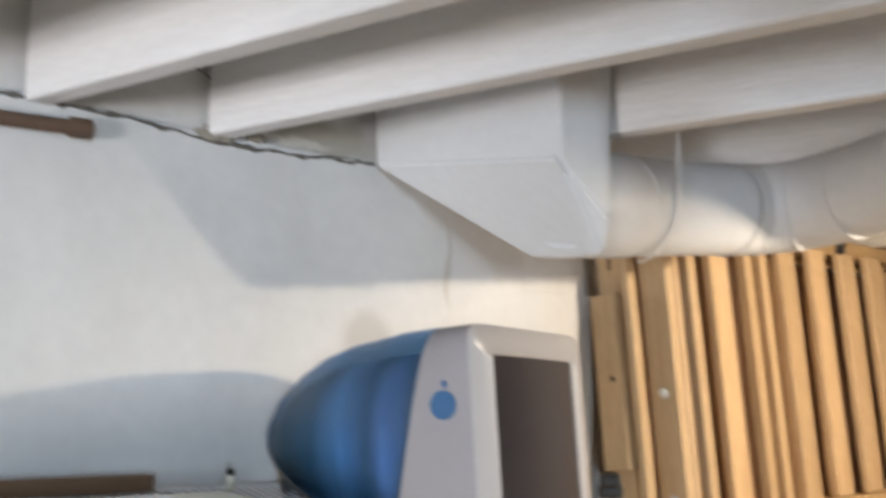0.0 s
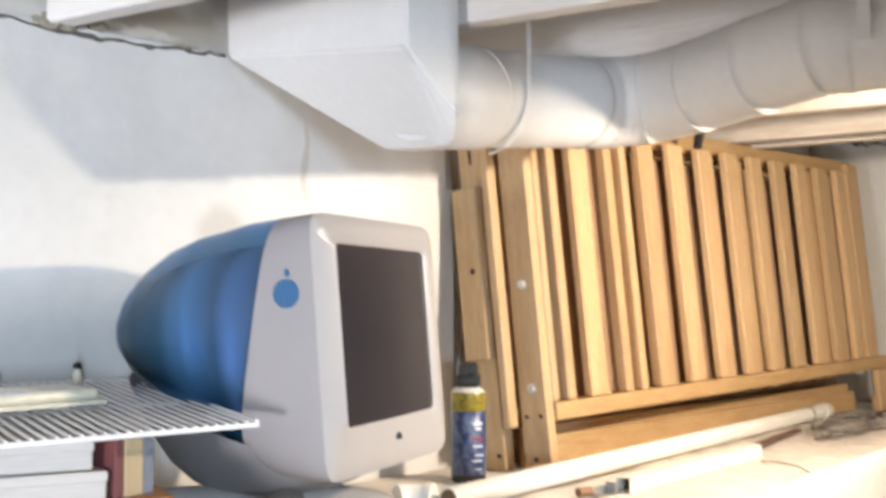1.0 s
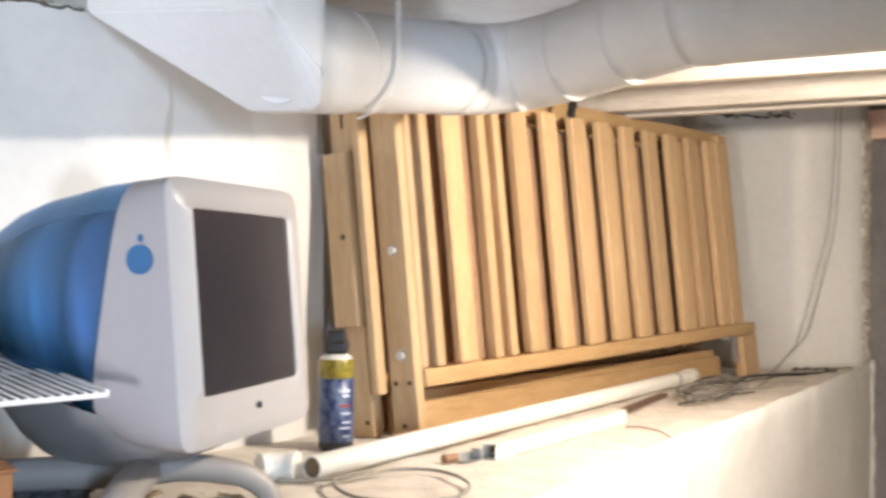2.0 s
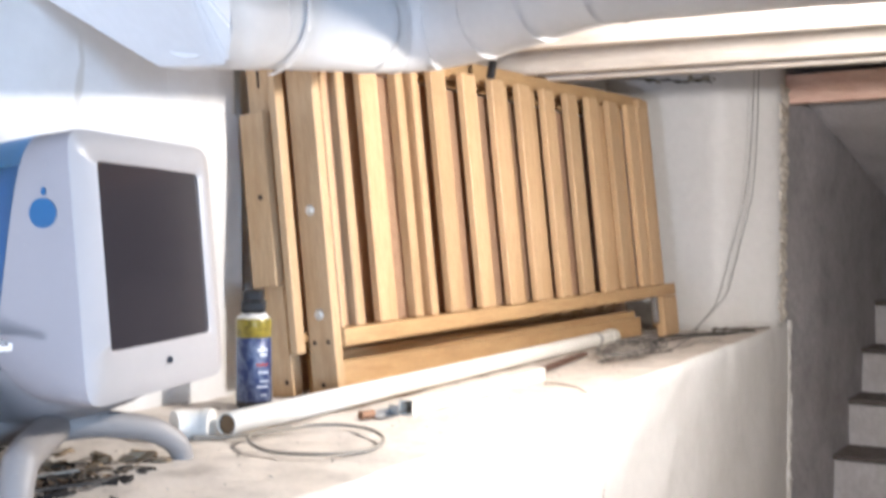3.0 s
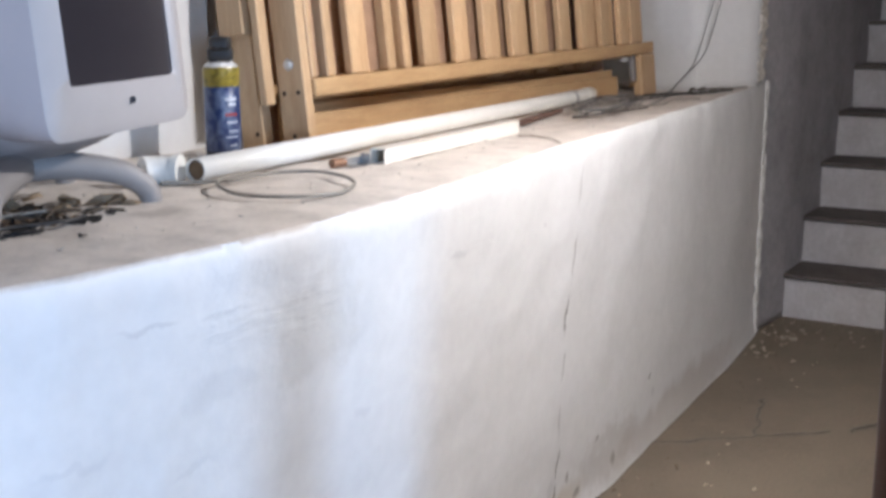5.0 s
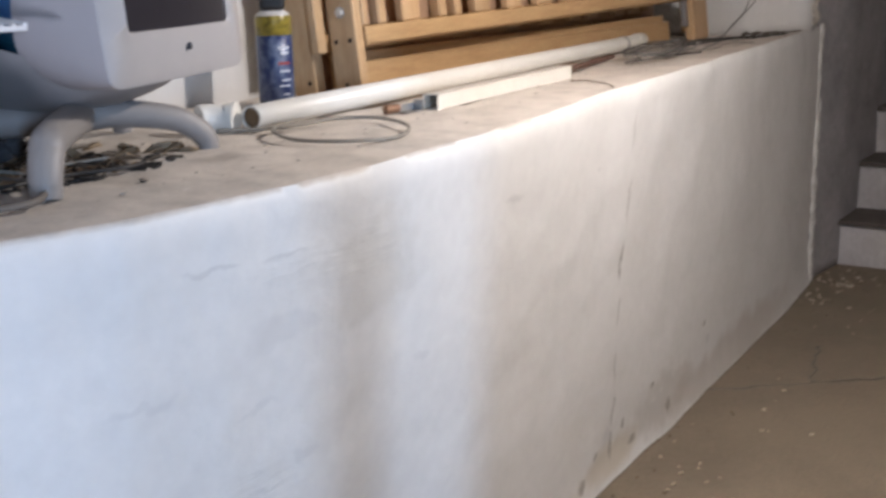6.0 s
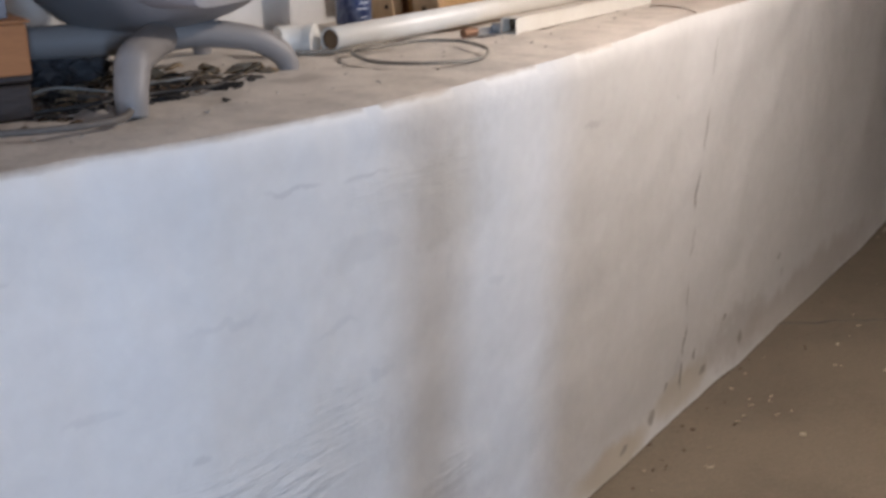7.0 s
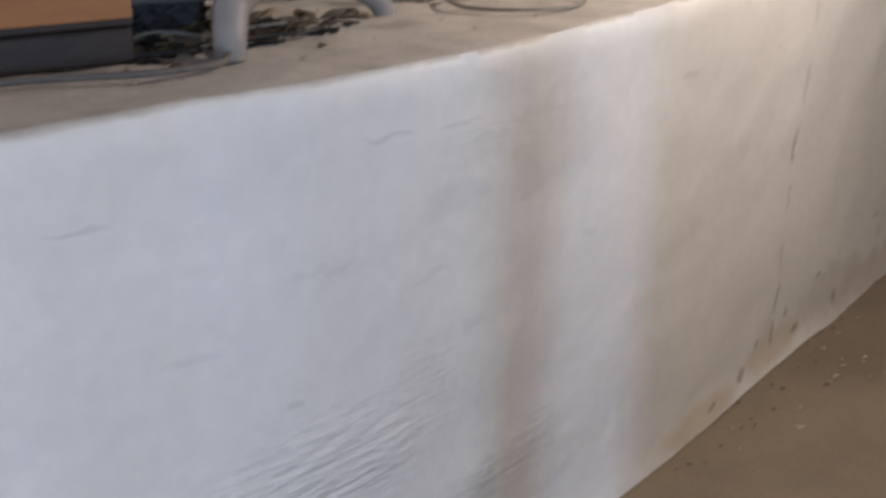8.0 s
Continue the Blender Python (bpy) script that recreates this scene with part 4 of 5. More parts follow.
def build_on_shelf():
    cream = mat("cream_plastic", (0.74, 0.71, 0.58), 0.3, spots=(0.66, 0.62, 0.48), spot_amount=0.4, bump=0)
    z = 1.163
    lift = 0.032 / 0.46
    tr = base("plastic_tray", pose(1.05, 1.50, z + 0.195 * lift, 4, 0, 4), "long cream plastic tray lying upside down on the wire shelf", "tray")
    tray_top = part("tray_top", box_bm(-0.66, -0.006, 0.0, 0.075, 0.010, 0.024, 0.006, 3), cream, tr)
    part("tray_rim", box_bm(-0.668, 0.002, -0.007, 0.082, 0.004, 0.0105, 0.002), cream, tr)
    for x in (-0.06, -0.28, -0.5):
        part("tray_foot", box_bm(x - 0.012, x + 0.012, 0.004, 0.02, 0.0, 0.012, 0.003), cream, tr)
    part("tray_label", box_bm(-0.20, -0.11, -0.0065, 0.060, 0.0235, 0.0254, 0.001), mat("shiny_white_label", (0.85, 0.85, 0.86), 0.15, bump=0), tray_top, "shiny white sticker")
    bt = base("small_bottle", pose(1.138, 1.71, z + 0.405 * lift, 0, 0, 0) @ Matrix.Scale(0.52, 4), "tiny white bottle with a black cap standing on the wire shelf", "bottle")
    part("body", lathe_bm([(0, 0), (0.013, 0), (0.014, 0.004), (0.014, 0.034), (0.008, 0.042), (0.008, 0.045), (0, 0.045)], 20), cream, bt, smooth=True)
    part("cap", lathe_bm([(0, 0.0455), (0.011, 0.0455), (0.012, 0.048), (0.011, 0.062), (0, 0.063)], 20), dark, bt, "black cap", smooth=True)
    wd = base("wood_strip", pose(1.025, 1.735, z + 0.435 * lift, 0, 0, 1), "brown wooden strip lying along the back of the wire shelf", "wood strip")
    part("strip", box_bm(-0.75, 0, 0, 0.030, 0.0, 0.024, 0.002), mat("brown_strip", (0.17, 0.10, 0.055), 0.6, spots=(0.10, 0.055, 0.03), stretch=(1, 8, 8)), wd)


def build_ledge_things():
    L = LEDGE - 0.006
    # spray can
    blue_l = mat("blue_can_label", (0.016, 0.035, 0.13), 0.30, spots=(0.26, 0.32, 0.45), spot_scale=46, spot_amount=0.75, stretch=(1, 1, 0.8), bump=0)
    yellow = mat("yellow_can_band", (0.36, 0.29, 0.035), 0.3, spots=(0.05, 0.04, 0.015), spot_scale=60, spot_amount=0.9, bump=0)
    steel = mat("can_steel", (0.38, 0.38, 0.38), 0.4, 0.8)
    black = mat("black_plastic", (0.02, 0.02, 0.022), 0.4, bump=0)
    can = base("spray_can", pose(1.960, 1.644, L, 0, 0, 40) @ Matrix.Scale(1.05, 4), "blue and yellow aerosol duster can with a black trigger nozzle", "spray can")
    r = 0.0325
    part("body", lathe_bm([(0, 0.002), (r - 0.003, 0), (r, 0.004), (r, 0.014)], 32), black, can, smooth=True)
    wrap = part("label", lathe_bm([(r - 0.0004, 0.014), (r + 0.0003, 0.0145), (r + 0.0003, 0.132), (r - 0.0004, 0.1325)], 40), blue_l, can, "deep blue printed label", smooth=True)
    part("band", lathe_bm([(r - 0.0004, 0.1325), (r + 0.0004, 0.133), (r + 0.0004, 0.163), (r - 0.001, 0.1675)], 40), yellow, can, "yellow band with black print", smooth=True)
    part("shoulder", lathe_bm([(r - 0.001, 0.1675), (r - 0.004, 0.171), (r - 0.009, 0.175), (0.022, 0.1765), (0, 0.1765)], 32), mat("pale_shoulder", (0.7, 0.7, 0.7), 0.35), can, "white shoulder", smooth=True)
    nozzle = part("nozzle", join_bm(box_bm(-0.024, 0.024, -0.023, 0.023, 0.1765, 0.204, 0.008, 3), box_bm(-0.030, 0.014, -0.019, 0.019, 0.196, 0.222, 0.008, 3), box_bm(0.016, 0.032, -0.010, 0.010, 0.180, 0.208, 0.005, 2)), black, can, "black plastic trigger nozzle")
    part("straw", tube_bm([(-0.02, 0, 0.202), (-0.075, 0.012, 0.203)], 0.0013, 6), black, nozzle)
    bars = mat("pale_print", (0.55, 0.6, 0.7), 0.4, bump=0)
    redp = mat("red_print", (0.35, 0.05, 0.04), 0.4, bump=0)
    for k, (z, w, m2, a0) in enumerate(((0.107, 0.5, bars, 3.7), (0.098, 0.35, bars, 3.75), (0.080, 0.55, redp, 3.7), (0.066, 0.5, bars, 3.75), (0.050, 0.42, bars, 3.8), (0.040, 0.5, bars, 3.7), (0.025, 0.3, bars, 3.75))):
        bm = bmesh.new()
        row = []
        for q in range(9):
            a = a0 + w * (q / 8 - 0.5) * 1.4
            row.append([bm.verts.new(((r + 0.0008) * math.cos(a), (r + 0.0008) * math.sin(a), z + dz)) for dz in (0, 0.006 - 0.0006 * k)])
        for a, b in zip(row, row[1:]):
            bm.faces.new((a[0], b[0], b[1], a[1]))
        part("print_bar", bm, m2, wrap)

    # plastic pipe, its loose elbow, the raceway and bracket
    a, b = Vector((1.665, 1.440, L + 0.024)), Vector((3.610, 1.622, L + 0.022))
    pp = base("plastic_pipe", pose(0, 0, 0), "long white plastic water pipe lying along the ledge", "pipe")
    d = (b - a).normalized()
    bm = lathe_bm([(0.0166, 0.09), (0.0166, 0.001), (0.0182, 0.0), (0.0205, 0.0015), (0.0205, (b - a).length)], 30)
    bmesh.ops.transform(bm, verts=bm.verts[:], matrix=Matrix.Translation(a) @ d.to_track_quat("Z", "Y").to_matrix().to_4x4())
    bmesh.ops.recalc_face_normals(bm, faces=bm.faces[:])
    barrel = part("barrel", bm, pvc, pp, smooth=True)
    part("bore", tube_bm([a + d * 0.003, a + d * 0.088], [0.0162, 0.0162], 24, caps=False), mat("brown_pipe_bore", (0.20, 0.13, 0.07), 0.8), barrel, "dirty brown bore", smooth=True)
    part("bore_dirt", tube_bm([a + d * 0.006, a + d * 0.03], 0.0158, 20), MATS["brown_pipe_bore"], barrel, "dirt inside the pipe")
    part("end_cap", tube_bm([b - d * 0.05, b - d * 0.002, b + d * 0.012, b + d * 0.016], [0.0235, 0.0235, 0.020, 0.006], 24), pvc, pp, smooth=True)
    part("tie", tube_bm([b - d * 0.17, b - d * 0.155], 0.0225, 20), mat("grey_tape", (0.35, 0.34, 0.33), 0.6), pp)
    el = base("pipe_elbow", pose(1.640, 1.505, L + 0.020, 0, 0, 20), "loose white plastic pipe elbow lying on the ledge", "pipe fitting")
    part("elbow", tube_bm(smooth_path([(-0.018, 0.014, 0.004), (-0.008, 0.004, 0.004), (0.0, -0.012, 0.003), (0.006, -0.035, 0.003)], 5), 0.0235, 22), pvc, el, smooth=True)
    part("socket_rim", tube_bm([(0.0065, -0.030, 0.003), (0.0072, -0.042, 0.003)], 0.0265, 22), pvc, el, smooth=True)
    rw = base("cable_raceway", pose(2.035, 1.318, L, 0, 0, 4.6), "white square plastic cable raceway lying on the ledge", "raceway")
    t = 0.0018
    part("channel", join_bm(box_bm(0, 0.63, 0, 0.032, 0, t), box_bm(0, 0.63, 0, t, t, 0.026), box_bm(0, 0.63, 0.032 - t, 0.032, t, 0.026)), pvc, rw)
    part("lid", box_bm(0.004, 0.63, -0.001, 0.033, 0.0262, 0.0285, 0.0006), pvc, rw)
    br = base("metal_bracket", pose(1.990, 1.345, L, 0, 0, -10) @ Matrix.Scale(0.85, 4), "small bent steel bracket with a copper fitting on the ledge", "bracket")
    part("plate", join_bm(box_bm(-0.02, 0.035, 0, 0.028, 0, 0.002), box_bm(0.033, 0.036, 0, 0.028, 0.002, 0.024), box_bm(-0.02, 0.033, 0.026, 0.028, 0.002, 0.016)), steel, br)
    part("copper_fitting", tube_bm([(-0.06, 0.02, 0.010), (-0.025, 0.018, 0.010)], 0.010, 14), mat("aged_copper", (0.22, 0.125, 0.075), 0.5, 0.5), br, "dull copper fitting")

    # cables
    grey = mat("grey_cable", (0.27, 0.25, 0.215), 0.5, bump=0)
    palew = mat("pale_wire", (0.13, 0.125, 0.12), 0.5, bump=0)
    blackc = mat("black_cable", (0.035, 0.032, 0.03), 0.5, bump=0)
    z = L + 0.006
    loop = [(1.62, 1.47, z), (1.70, 1.40, z), (1.80, 1.37, z + 0.004), (1.835, 1.30, z + 0.004), (1.79, 1.21, z), (1.70, 1.175, z - 0.004), (1.61, 1.215, z), (1.60, 1.30, z), (1.66, 1.385, z + 0.006), (1.80, 1.415, z)]
    for name, pts, rr, m2, lab in (
            ("cable_loop", loop, 0.0030, grey, "grey cable lying in a loop on the ledge"),
            ("power_cable", [(0.40, 1.50, z), (0.72, 1.42, z), (0.88, 1.345, z), (0.94, 1.300, z), (0.985, 1.262, z), (1.04, 1.238, z), (1.095, 1.243, z), (1.165, 1.33, z), (1.16, 1.42, z)], 0.0045, mat("dusty_cable", (0.16, 0.14, 0.12), 0.6, bump=0), "dusty grey-brown power cable running along the ledge to the monitor"),
            ("loose_wire", [(1.04, 1.37, z), (1.12, 1.34, z + 0.003), (1.22, 1.355, z), (1.30, 1.33, z), (1.345, 1.34, z)], 0.003, blackc, "short black wire lying under the monitor"),
            ("loose_wire", [(1.06, 1.44, z), (1.15, 1.46, z + 0.01), (1.21, 1.41, z), (1.27, 1.43, z), (1.33, 1.40, z + 0.004)], 0.0025, grey, "short grey wire lying under the monitor"),
            ("loose_wire", [(2.546, 1.311, z), (2.566, 1.292, z), (2.551, 1.256, z), (2.525, 1.217, z), (2.458, 1.163, z)], 0.0016, mat("brown_wire", (0.13, 0.085, 0.05), 0.6, bump=0), "short dark wire lying past the raceway"),
            ("floor_wire", [(3.60, 1.48, z), (3.80, 1.52, z + 0.004), (3.98, 1.49, z), (4.12, 1.40, z), (4.19, 1.40, z), (4.22, 1.36, z)], 0.004, blackc, "dark wire running along the ledge to the end wall"),
            ("hanging_wire", [(4.228, 1.352, 1.88), (4.226, 1.358, 1.66), (4.224, 1.373, 1.454), (4.222, 1.408, 1.302), (4.220, 1.442, 1.167), (4.212, 1.470, 1.08), (4.10, 1.51, 1.0), (3.89, 1.47, z), (3.54, 1.39, z)], 0.0018, palew, "thin grey wire hanging down the end wall"),
            ("hanging_wire", [(4.228, 1.368, 1.88), (4.226, 1.376, 1.66), (4.224, 1.397, 1.455), (4.222, 1.423, 1.341), (4.220, 1.463, 1.186), (4.214, 1.486, 1.098), (4.20, 1.508, 1.038), (4.08, 1.54, z), (3.80, 1.50, z)], 0.0014, palew, "second thin grey wire hanging down the end wall")):
        c = base(name, pose(0, 0, 0), lab, "cable")
        part("wire", tube_bm(smooth_path(pts, 8), rr, 8), m2, c, smooth=True)
    rng = random.Random(4)
    coil = base("wire_coil", pose(3.30, 1.435, L + 0.004, 0, 0, 12), "tangled coil of grey wire lying by the pipe end", "wire coil")
    for k in range(9):
        w, hh = 0.16 + 0.16 * rng.random(), 0.045 + 0.035 * rng.random()
        ox, oy = rng.uniform(-0.08, 0.08), rng.uniform(-0.02, 0.02)
        pts = [(ox + w * math.cos(q), oy + hh * math.sin(q), 0.003 + 0.0022 * k + 0.004 * math.sin(3 * q + k) ** 2) for q in (2 * math.pi * j / 26 for j in range(27))]
        part("turn", tube_bm(pts, 0.0018, 6, caps=False), palew if k % 3 else grey, coil, smooth=True)
    bar = base("rusty_bar", pose(2.68, 1.405, L + 0.004, 0, 0, 11), "short rusty brown steel bar lying between pipe and raceway", "metal bar")
    part("bar", box_bm(0, 0.50, 0, 0.022, 0, 0.010, 0.002), mat("rusty_bar_steel", (0.12, 0.07, 0.05), 0.7, 0.2, spots=(0.22, 0.12, 0.08), spot_scale=25), bar)
    for k, pts in enumerate(([(3.02, 1.40, z), (3.14, 1.36, z + 0.004), (3.30, 1.375, z), (3.42, 1.35, z)], [(3.46, 1.42, z), (3.55, 1.36, z), (3.68, 1.37, z + 0.006), (3.80, 1.33, z)],
                             [(3.60, 1.55, z), (3.72, 1.48, z), (3.90, 1.45, z + 0.003), (4.02, 1.40, z)])):
        c = base("loose_wire", pose(0, 0, 0), "short bent wire end lying on the far ledge", "cable")
        part("wire", tube_bm(smooth_path(pts, 6), 0.0022, 6), grey if k % 2 else blackc, c, smooth=True)
    rod = base("iron_rod", pose(0.30, WALL - 0.022, 1.711, 0, 0, 0), "rusty iron pipe stub fixed along the wall top", "pipe")
    rust = mat("rusty_iron", (0.13, 0.085, 0.06), 0.7, 0.3, spots=(0.25, 0.14, 0.08), spot_scale=20)
    part("pipe", tube_bm([(-1.2, 0, -0.06), (0.60, 0, 0.010)], 0.011, 14), rust, rod, smooth=True)
    part("collar", tube_bm([(0.595, 0, 0.010), (0.625, 0, 0.011)], 0.0155, 14), rust, rod, smooth=True)
    hook = base("black_hook", pose(2.785, 1.585, 1.708, 0, 20, 0) @ Matrix.Scale(0.75, 4), "small black rubber clip on the bed frame top", "clip")
    part("clip", box_bm(-0.011, 0.011, -0.012, 0.014, -0.02, 0.045, 0.005), black, hook)


def build_bag():
    """A crumpled, half clear plastic bag under the monitor."""
    film = mat("smoky_plastic_film", (0.06, 0.06, 0.065), 0.18, spots=(0.14, 0.14, 0.15), spot_scale=14, spot_amount=0.7, bump=0.5, bump_scale=40, coat=0.4)
    bm = bmesh.new()
    bmesh.ops.create_icosphere(bm, subdivisions=4, radius=1)
    for v in bm.verts:
        k = 1 + 0.35 * noise.ridged_multi_fractal(v.co * 2.1, 1.0, 2.0, 4, 1.0, 2.0) - 0.35
        v.co = Vector((v.co.x * 0.095 * k, v.co.y * 0.055 * k, max(-0.4, v.co.z) * 0.040 * k + 0.016))
    ob = base("plastic_bag", pose(1.27, 1.62, LEDGE - 0.006, 0, 0, 20), "crumpled smoky plastic bag lying under the monitor", "bag")
    part("film", bm, film, ob)


def build_post():
    wood = mat("dark_brown_varnish", (0.045, 0.018, 0.010), 0.35, spots=(0.025, 0.010, 0.006), stretch=(8, 8, 1), coat=0.4)
    po = base("wooden_post", pose(2.50, 0.484, 0), "slim dark brown varnished wooden post with a brass cap", "post")
    part("shaft", lathe_bm([(0, 0), (0.030, 0), (0.030, 0.03), (0.020, 0.06), (0.018, 0.40), (0.021, 0.80), (0.0, 0.80)], 24), wood, po, smooth=True)
    part("cap", lathe_bm([(0.0, 0.8005), (0.013, 0.8005), (0.015, 0.808), (0.010, 0.822), (0, 0.826)], 24), mat("brass", (0.55, 0.38, 0.14), 0.25, 1.0), po, "brass cap", smooth=True)


def chips(name, label, category, spots, material, seed, size, flat=0.4):
    """Loose crumbs, strewn, as one piece of stuff: spots gives x, y, z ranges and a number."""
    rng = random.Random(seed)
    bm = bmesh.new()
    for (x0, x1, y0, y1, z, n) in spots:
        for _ in range(n):
            x, y = rng.uniform(x0, x1), rng.uniform(y0, y1)
            w = size * rng.uniform(0.35, 1.3)
            m = Matrix.Translation((x, y, z + w * flat * 0.35)) @ Euler((rng.uniform(-.4, .4), rng.uniform(-.4, .4), rng.uniform(0, 6.3))).to_matrix().to_4x4() @ Matrix.Diagonal((w, w * rng.uniform(0.4, 1), w * flat * rng.uniform(0.4, 1), 1))
            vs = bmesh.ops.create_icosphere(bm, subdivisions=1, radius=0.6, matrix=m)["verts"]
            for v in vs:
                v.co += Vector((rng.uniform(-1, 1), rng.uniform(-1, 1), rng.uniform(-.5, .5))) * w * 0.15
    ob = part(name, bm, material)
    return tagged(ob, label, category, kind="stuff")


def build_debris():
    flake = mat("plaster_flake", (0.55, 0.47, 0.34), 0.8, rand=0.1)
    leaf = mat("dry_brown_litter", (0.14, 0.09, 0.05), 0.8, spots=(0.05, 0.035, 0.025), spot_scale=30, spot_amount=0.9)
    black_l = mat("black_litter", (0.025, 0.022, 0.02), 0.8)
    z = LEDGE - 0.008
    chips("plaster_flakes", "pale plaster flakes strewn on the floor along the ledge", "debris",
          [(2.2, 4.6, 1.02, 1.22, 0, 34), (2.4, 3.2, 0.85, 1.15, 0, 6), (4.3, 4.6, 1.2, 1.31, 0, 22), (4.6, 4.9, 0.7, 1.33, 0, 34), (4.60, 4.76, 1.18, 1.34, 0.002, 30)], flake, 3, 0.014)
    chips("floor_litter", "dark grit along the foot of the ledge and stairs", "debris", [(2.0, 4.6, 1.10, 1.24, 0, 70), (4.55, 4.93, 0.6, 1.34, 0, 90), (4.60, 4.92, 1.10, 1.34, 0, 70)], leaf, 8, 0.009)
    chips("brown_litter", "dry brown litter and scraps under the monitor", "debris", [(1.06, 1.40, 1.34, 1.62, z, 110), (1.2, 1.36, 1.38, 1.5, z + 0.004, 50), (1.0, 1.08, 1.29, 1.36, z, 12)], leaf, 5, 0.013, 0.35)
    chips("black_litter", "black scraps under the monitor", "debris", [(1.12, 1.34, 1.34, 1.45, z, 26), (1.26, 1.29, 1.25, 1.28, z, 3)], black_l, 6, 0.015, 0.3)
    chips("ledge_grit", "fine pale grit strewn on the ledge top", "debris", [(0.7, 2.3, 1.17, 1.75, z, 200), (2.3, 4.1, 1.26, 1.6, z + 0.004, 160)], mat("grit", (0.42, 0.39, 0.35), 0.9), 9, 0.0055, 0.5)
    chips("pale_scraps", "pale torn scraps and plaster crumbs under the monitor", "debris", [(1.10, 1.48, 1.38, 1.60, z, 24), (1.06, 1.16, 1.36, 1.46, z, 6), (1.34, 1.50, 1.40, 1.50, z + 0.004, 14)], mat("pale_scrap", (0.36, 0.27, 0.17), 0.9, rand=0.1), 15, 0.030, 0.3)
    chips("dark_scraps", "flat dark scraps lying among the litter", "debris", [(1.16, 1.42, 1.33, 1.40, z, 40), (1.10, 1.36, 1.38, 1.50, z, 40), (1.06, 1.20, 1.33, 1.40, z, 12)], black_l, 16, 0.026, 0.18)
    rng = random.Random(21)
    twigs = []
    for _ in range(38):
        x, y, a = rng.uniform(1.07, 1.42), rng.uniform(1.34, 1.58), rng.gauss(0.3, 0.6)
        n, bend = rng.uniform(0.012, 0.036), rng.uniform(-0.012, 0.012)
        c, w = math.cos(a), math.sin(a)
        twigs.append(tube_bm(smooth_path([(x - n * c, y - n * w, z + 0.003), (x - bend * w, y + bend * c, z + rng.uniform(0.004, 0.012)), (x + n * c, y + n * w, z + 0.003)], 3), rng.uniform(0.0008, 0.0020), 5))
    tagged(part("dry_twigs", join_bm(*twigs), mat("dark_twig", (0.10, 0.075, 0.05), 0.8)), "dry dark twigs and stalks strewn under the monitor", "debris", kind="stuff")
    crumb = mat("crumbled_plaster", (0.80, 0.76, 0.68), 0.9, spots=(0.30, 0.24, 0.17), spot_scale=34, spot_amount=0.9, grain=0.2, grain_scale=90, bump=0.8, bump_scale=60)
    bm = grid_bm(8, 150, lambda u, v: (4.43 + (0.13 + 0.05 * v) * u + rough(v * 9, 1, 0, 3, 0.026), 1.330 + 0.022 * u + rough(u * 3, 2, v * 30, 1.2, 0.012) + 0.006 * (2 * u - 1) ** 2, 0.985 + 0.86 * v))
    ob = part("chipped_plaster", bm, crumb)
    md = ob.modifiers.new("thick", "SOLIDIFY")
    md.thickness, md.offset = 0.012, -1
    tagged(ob, "crumbling brown plaster along the wall corner", "plaster", kind="structure")
    bm = grid_bm(4, 110, lambda u, v: (4.596 + 0.030 * u + rough(v * 7, 4, 0, 2.5, 0.006), 1.350 + rough(u * 3, 7, v * 26, 1.2, 0.006), 0.004 + 0.975 * v))
    ob = part("trim_corner", bm, mat("pale_corner_plaster", (0.80, 0.78, 0.74), 0.8, spots=(0.36, 0.33, 0.28), spot_scale=22, spot_amount=0.7, bump=0.6, bump_scale=40))
    md = ob.modifiers.new("thick", "SOLIDIFY")
    md.thickness, md.offset = 0.010, -1
    tagged(ob, "ragged pale plaster strip down the ledge corner", "plaster", kind="structure")
    # the broken joint along the wall top
    rng = random.Random(2)
    pts = []
    x = 0.74
    while x < 1.50:
        pts.append((x, WALL - 0.001, 1.751 + rng.uniform(-0.004, 0.004) + 0.008 * math.sin(x * 9)))
        x += rng.uniform(0.008, 0.022)
    gap = base("wall_crack", pose(0, 0, 0), "dark ragged crack along the wall top", "crack", kind="structure")
    part("crack", tube_bm(pts, [0.0018 + 0.0040 * rng.random() ** 2 for _ in pts], 6), mat("crack_dust", (0.13, 0.115, 0.095), 0.9), gap)
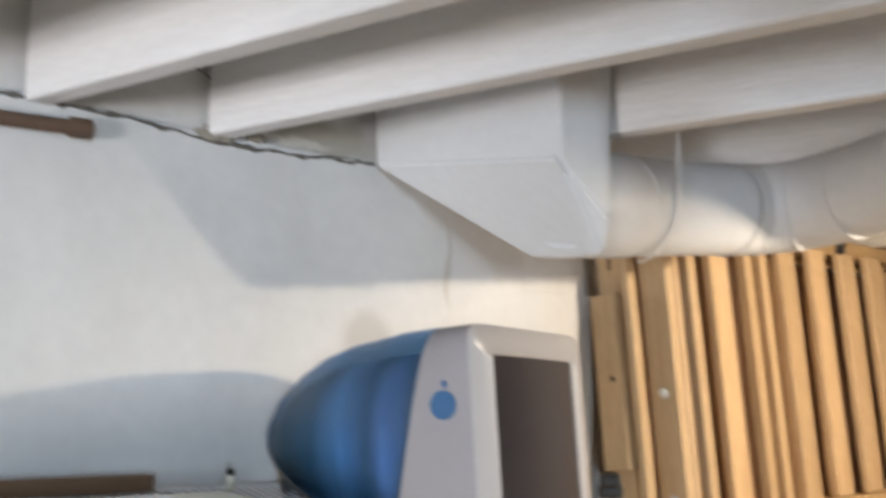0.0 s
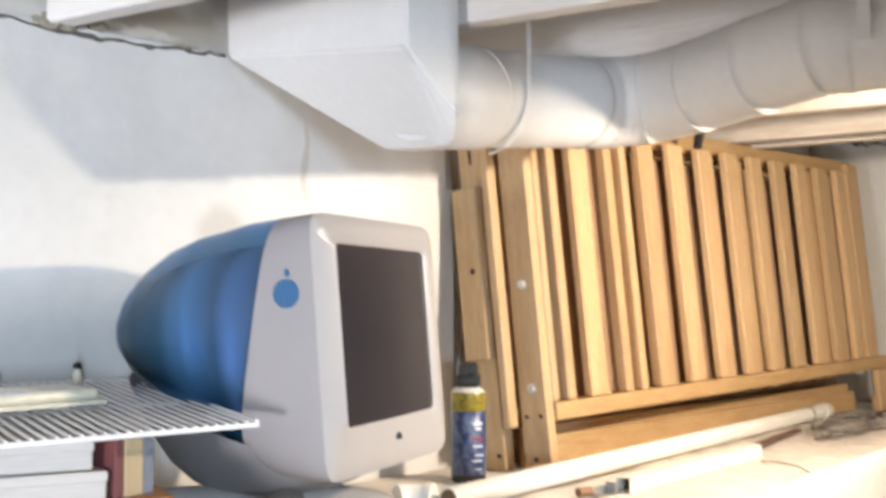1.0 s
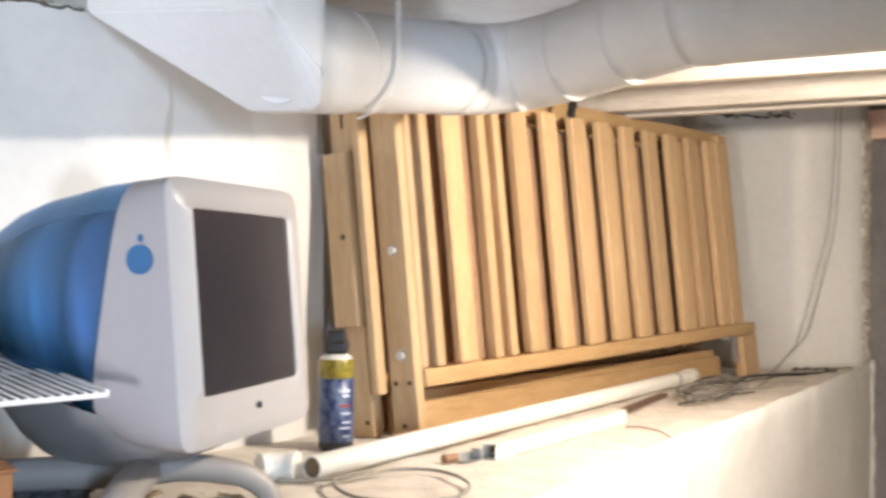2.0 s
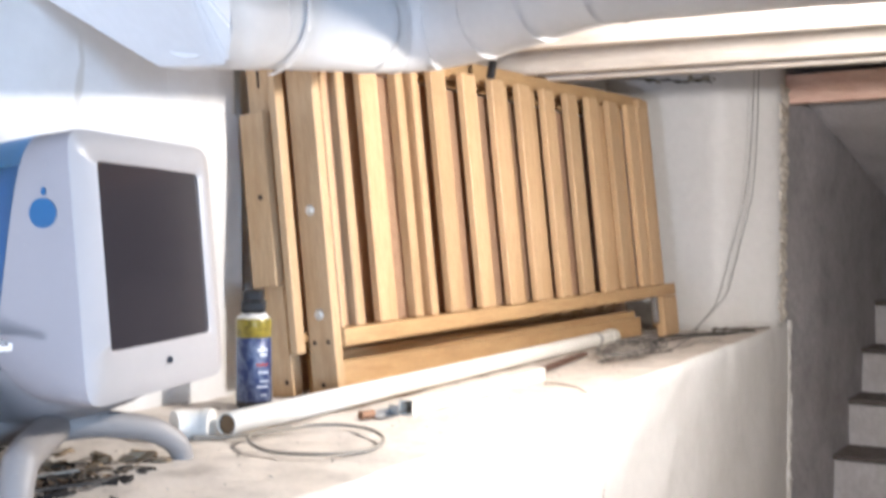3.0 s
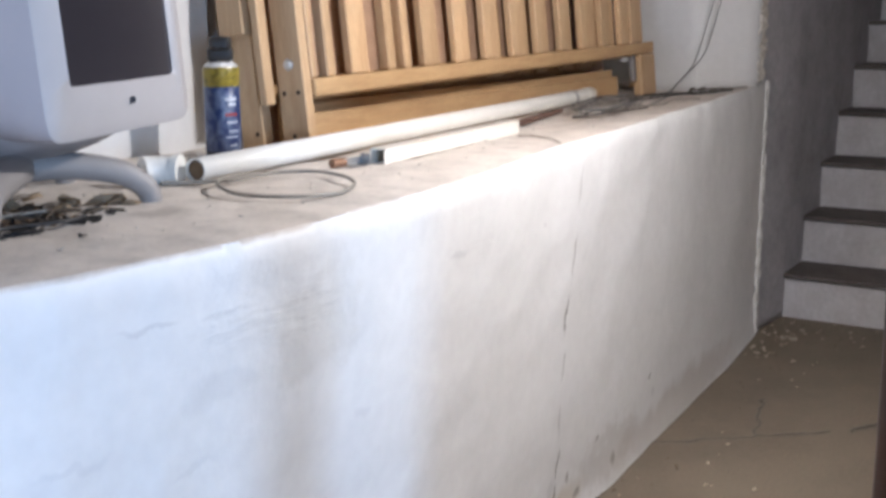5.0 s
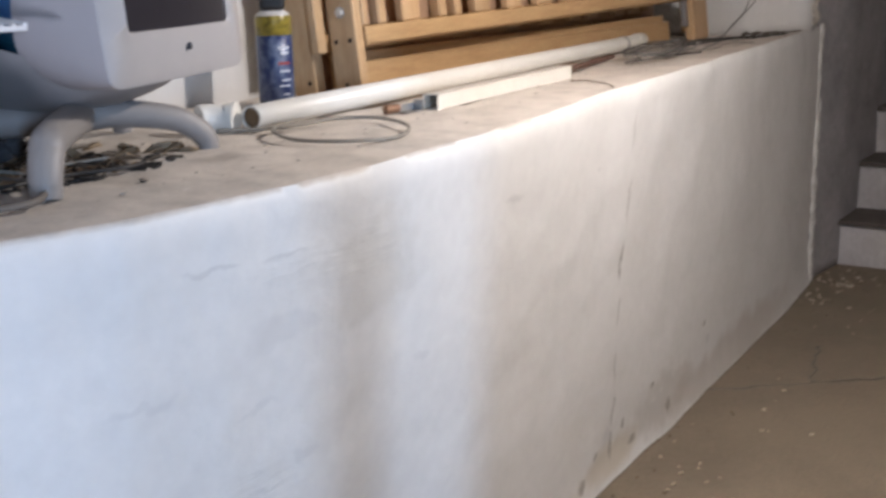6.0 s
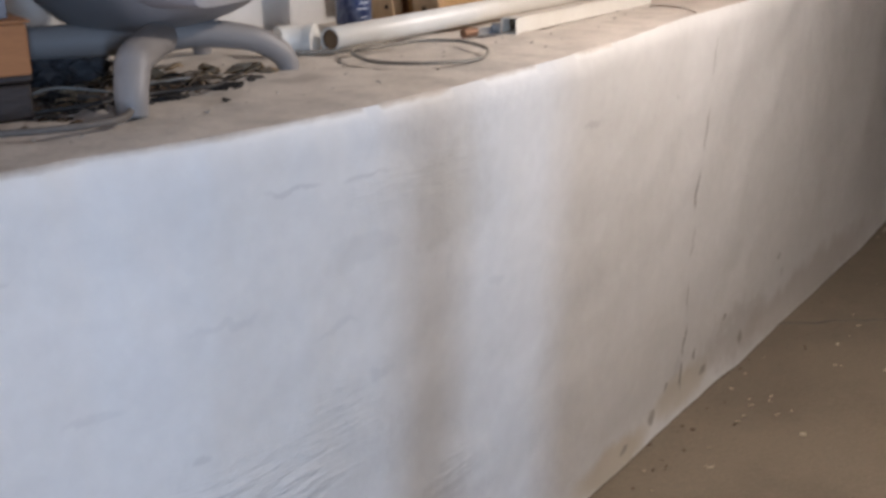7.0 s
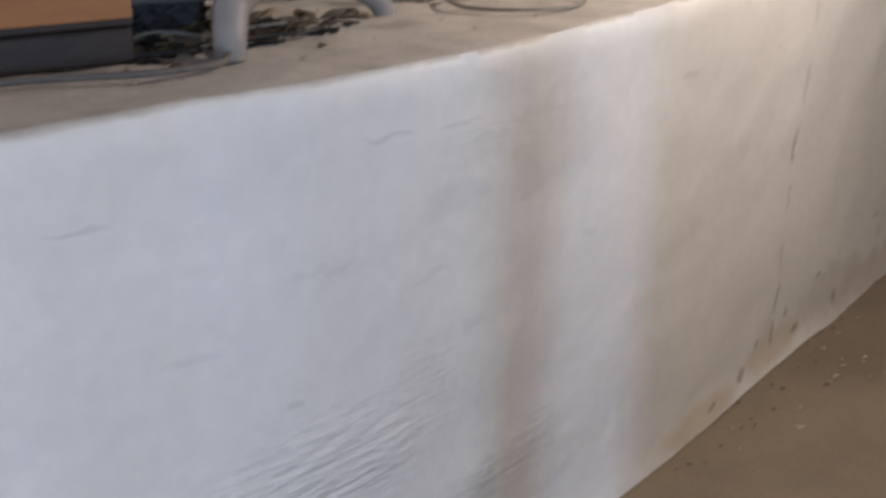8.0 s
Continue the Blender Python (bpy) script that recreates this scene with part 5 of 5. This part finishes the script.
    part("crack", tube_bm([(1.05 + 0.008 * k, WALL + 0.010, 1.872 - 0.004 * max(0, k - 7) - 0.002 * rng.random()) for k in range(15)], [0.001 + 0.0025 * rng.random() for _ in range(15)], 6), MATS["crack_dust"], gap)
    run = [(3.50 + 0.74 * k / 40, 1.960 - 0.04 * k / 40, 1.905 + rng.uniform(-0.006, 0.004) - 0.012 * k / 40) for k in range(41)]
    run += [(4.232, 1.78 - 0.26 * k / 14, 1.872 - 0.026 * k / 14 + rng.uniform(-0.006, 0.006)) for k in range(15)]
    part("crack", tube_bm(run, [0.002 + 0.007 * rng.random() ** 2 for _ in run], 6), MATS["crack_dust"], gap)
    line = [(4.215 + 0.15 * k / 16, 1.515 - 0.165 * k / 16 + rng.uniform(-0.004, 0.002), 0.964 + rng.uniform(-0.003, 0.004)) for k in range(17)]
    part("crack", tube_bm(line, [0.002 + 0.005 * rng.random() for _ in line], 6), MATS["crack_dust"], gap)
    split = base("floor_crack", pose(0, 0, 0), "dark cracks running across the concrete floor", "crack", kind="structure")
    for (ax, ay), (bx, by), n in (((3.26, 1.31), (3.66, 0.84), 22), ((3.70, 0.79), (3.92, 0.67), 10), ((3.50, 1.02), (3.86, 1.10), 14)):
        way = [(ax + (bx - ax) * k / n + rng.uniform(-0.008, 0.008), ay + (by - ay) * k / n + rng.uniform(-0.008, 0.008), 0.003) for k in range(n + 1)]
        part("crack", tube_bm(way, [0.0015 + 0.003 * rng.random() for _ in way], 5), MATS["crack_dust"], split)
    chips("joint_mortar", "crumbling grey mortar in the joint under the joist", "mortar", [(1.130, 1.185, WALL - 0.006, WALL + 0.002, 1.746, 26), (1.140, 1.176, WALL - 0.008, WALL, 1.756, 12), (1.17, 1.48, WALL - 0.001, WALL + 0.006, 1.754, 5), (3.5, 3.9, 1.95, 1.97, 1.89, 8), (4.20, 4.228, 1.5, 1.75, 1.85, 10)],
          mat("old_mortar", (0.34, 0.31, 0.25), 0.9), 13, 0.024, 0.8)


build_floor()
build_ledge()
build_walls()
build_stairs()
build_duct()
build_monitor()
build_bed_frames()
build_pile()
build_shelf()
build_on_shelf()
build_ledge_things()
build_post()
build_bag()
build_debris()
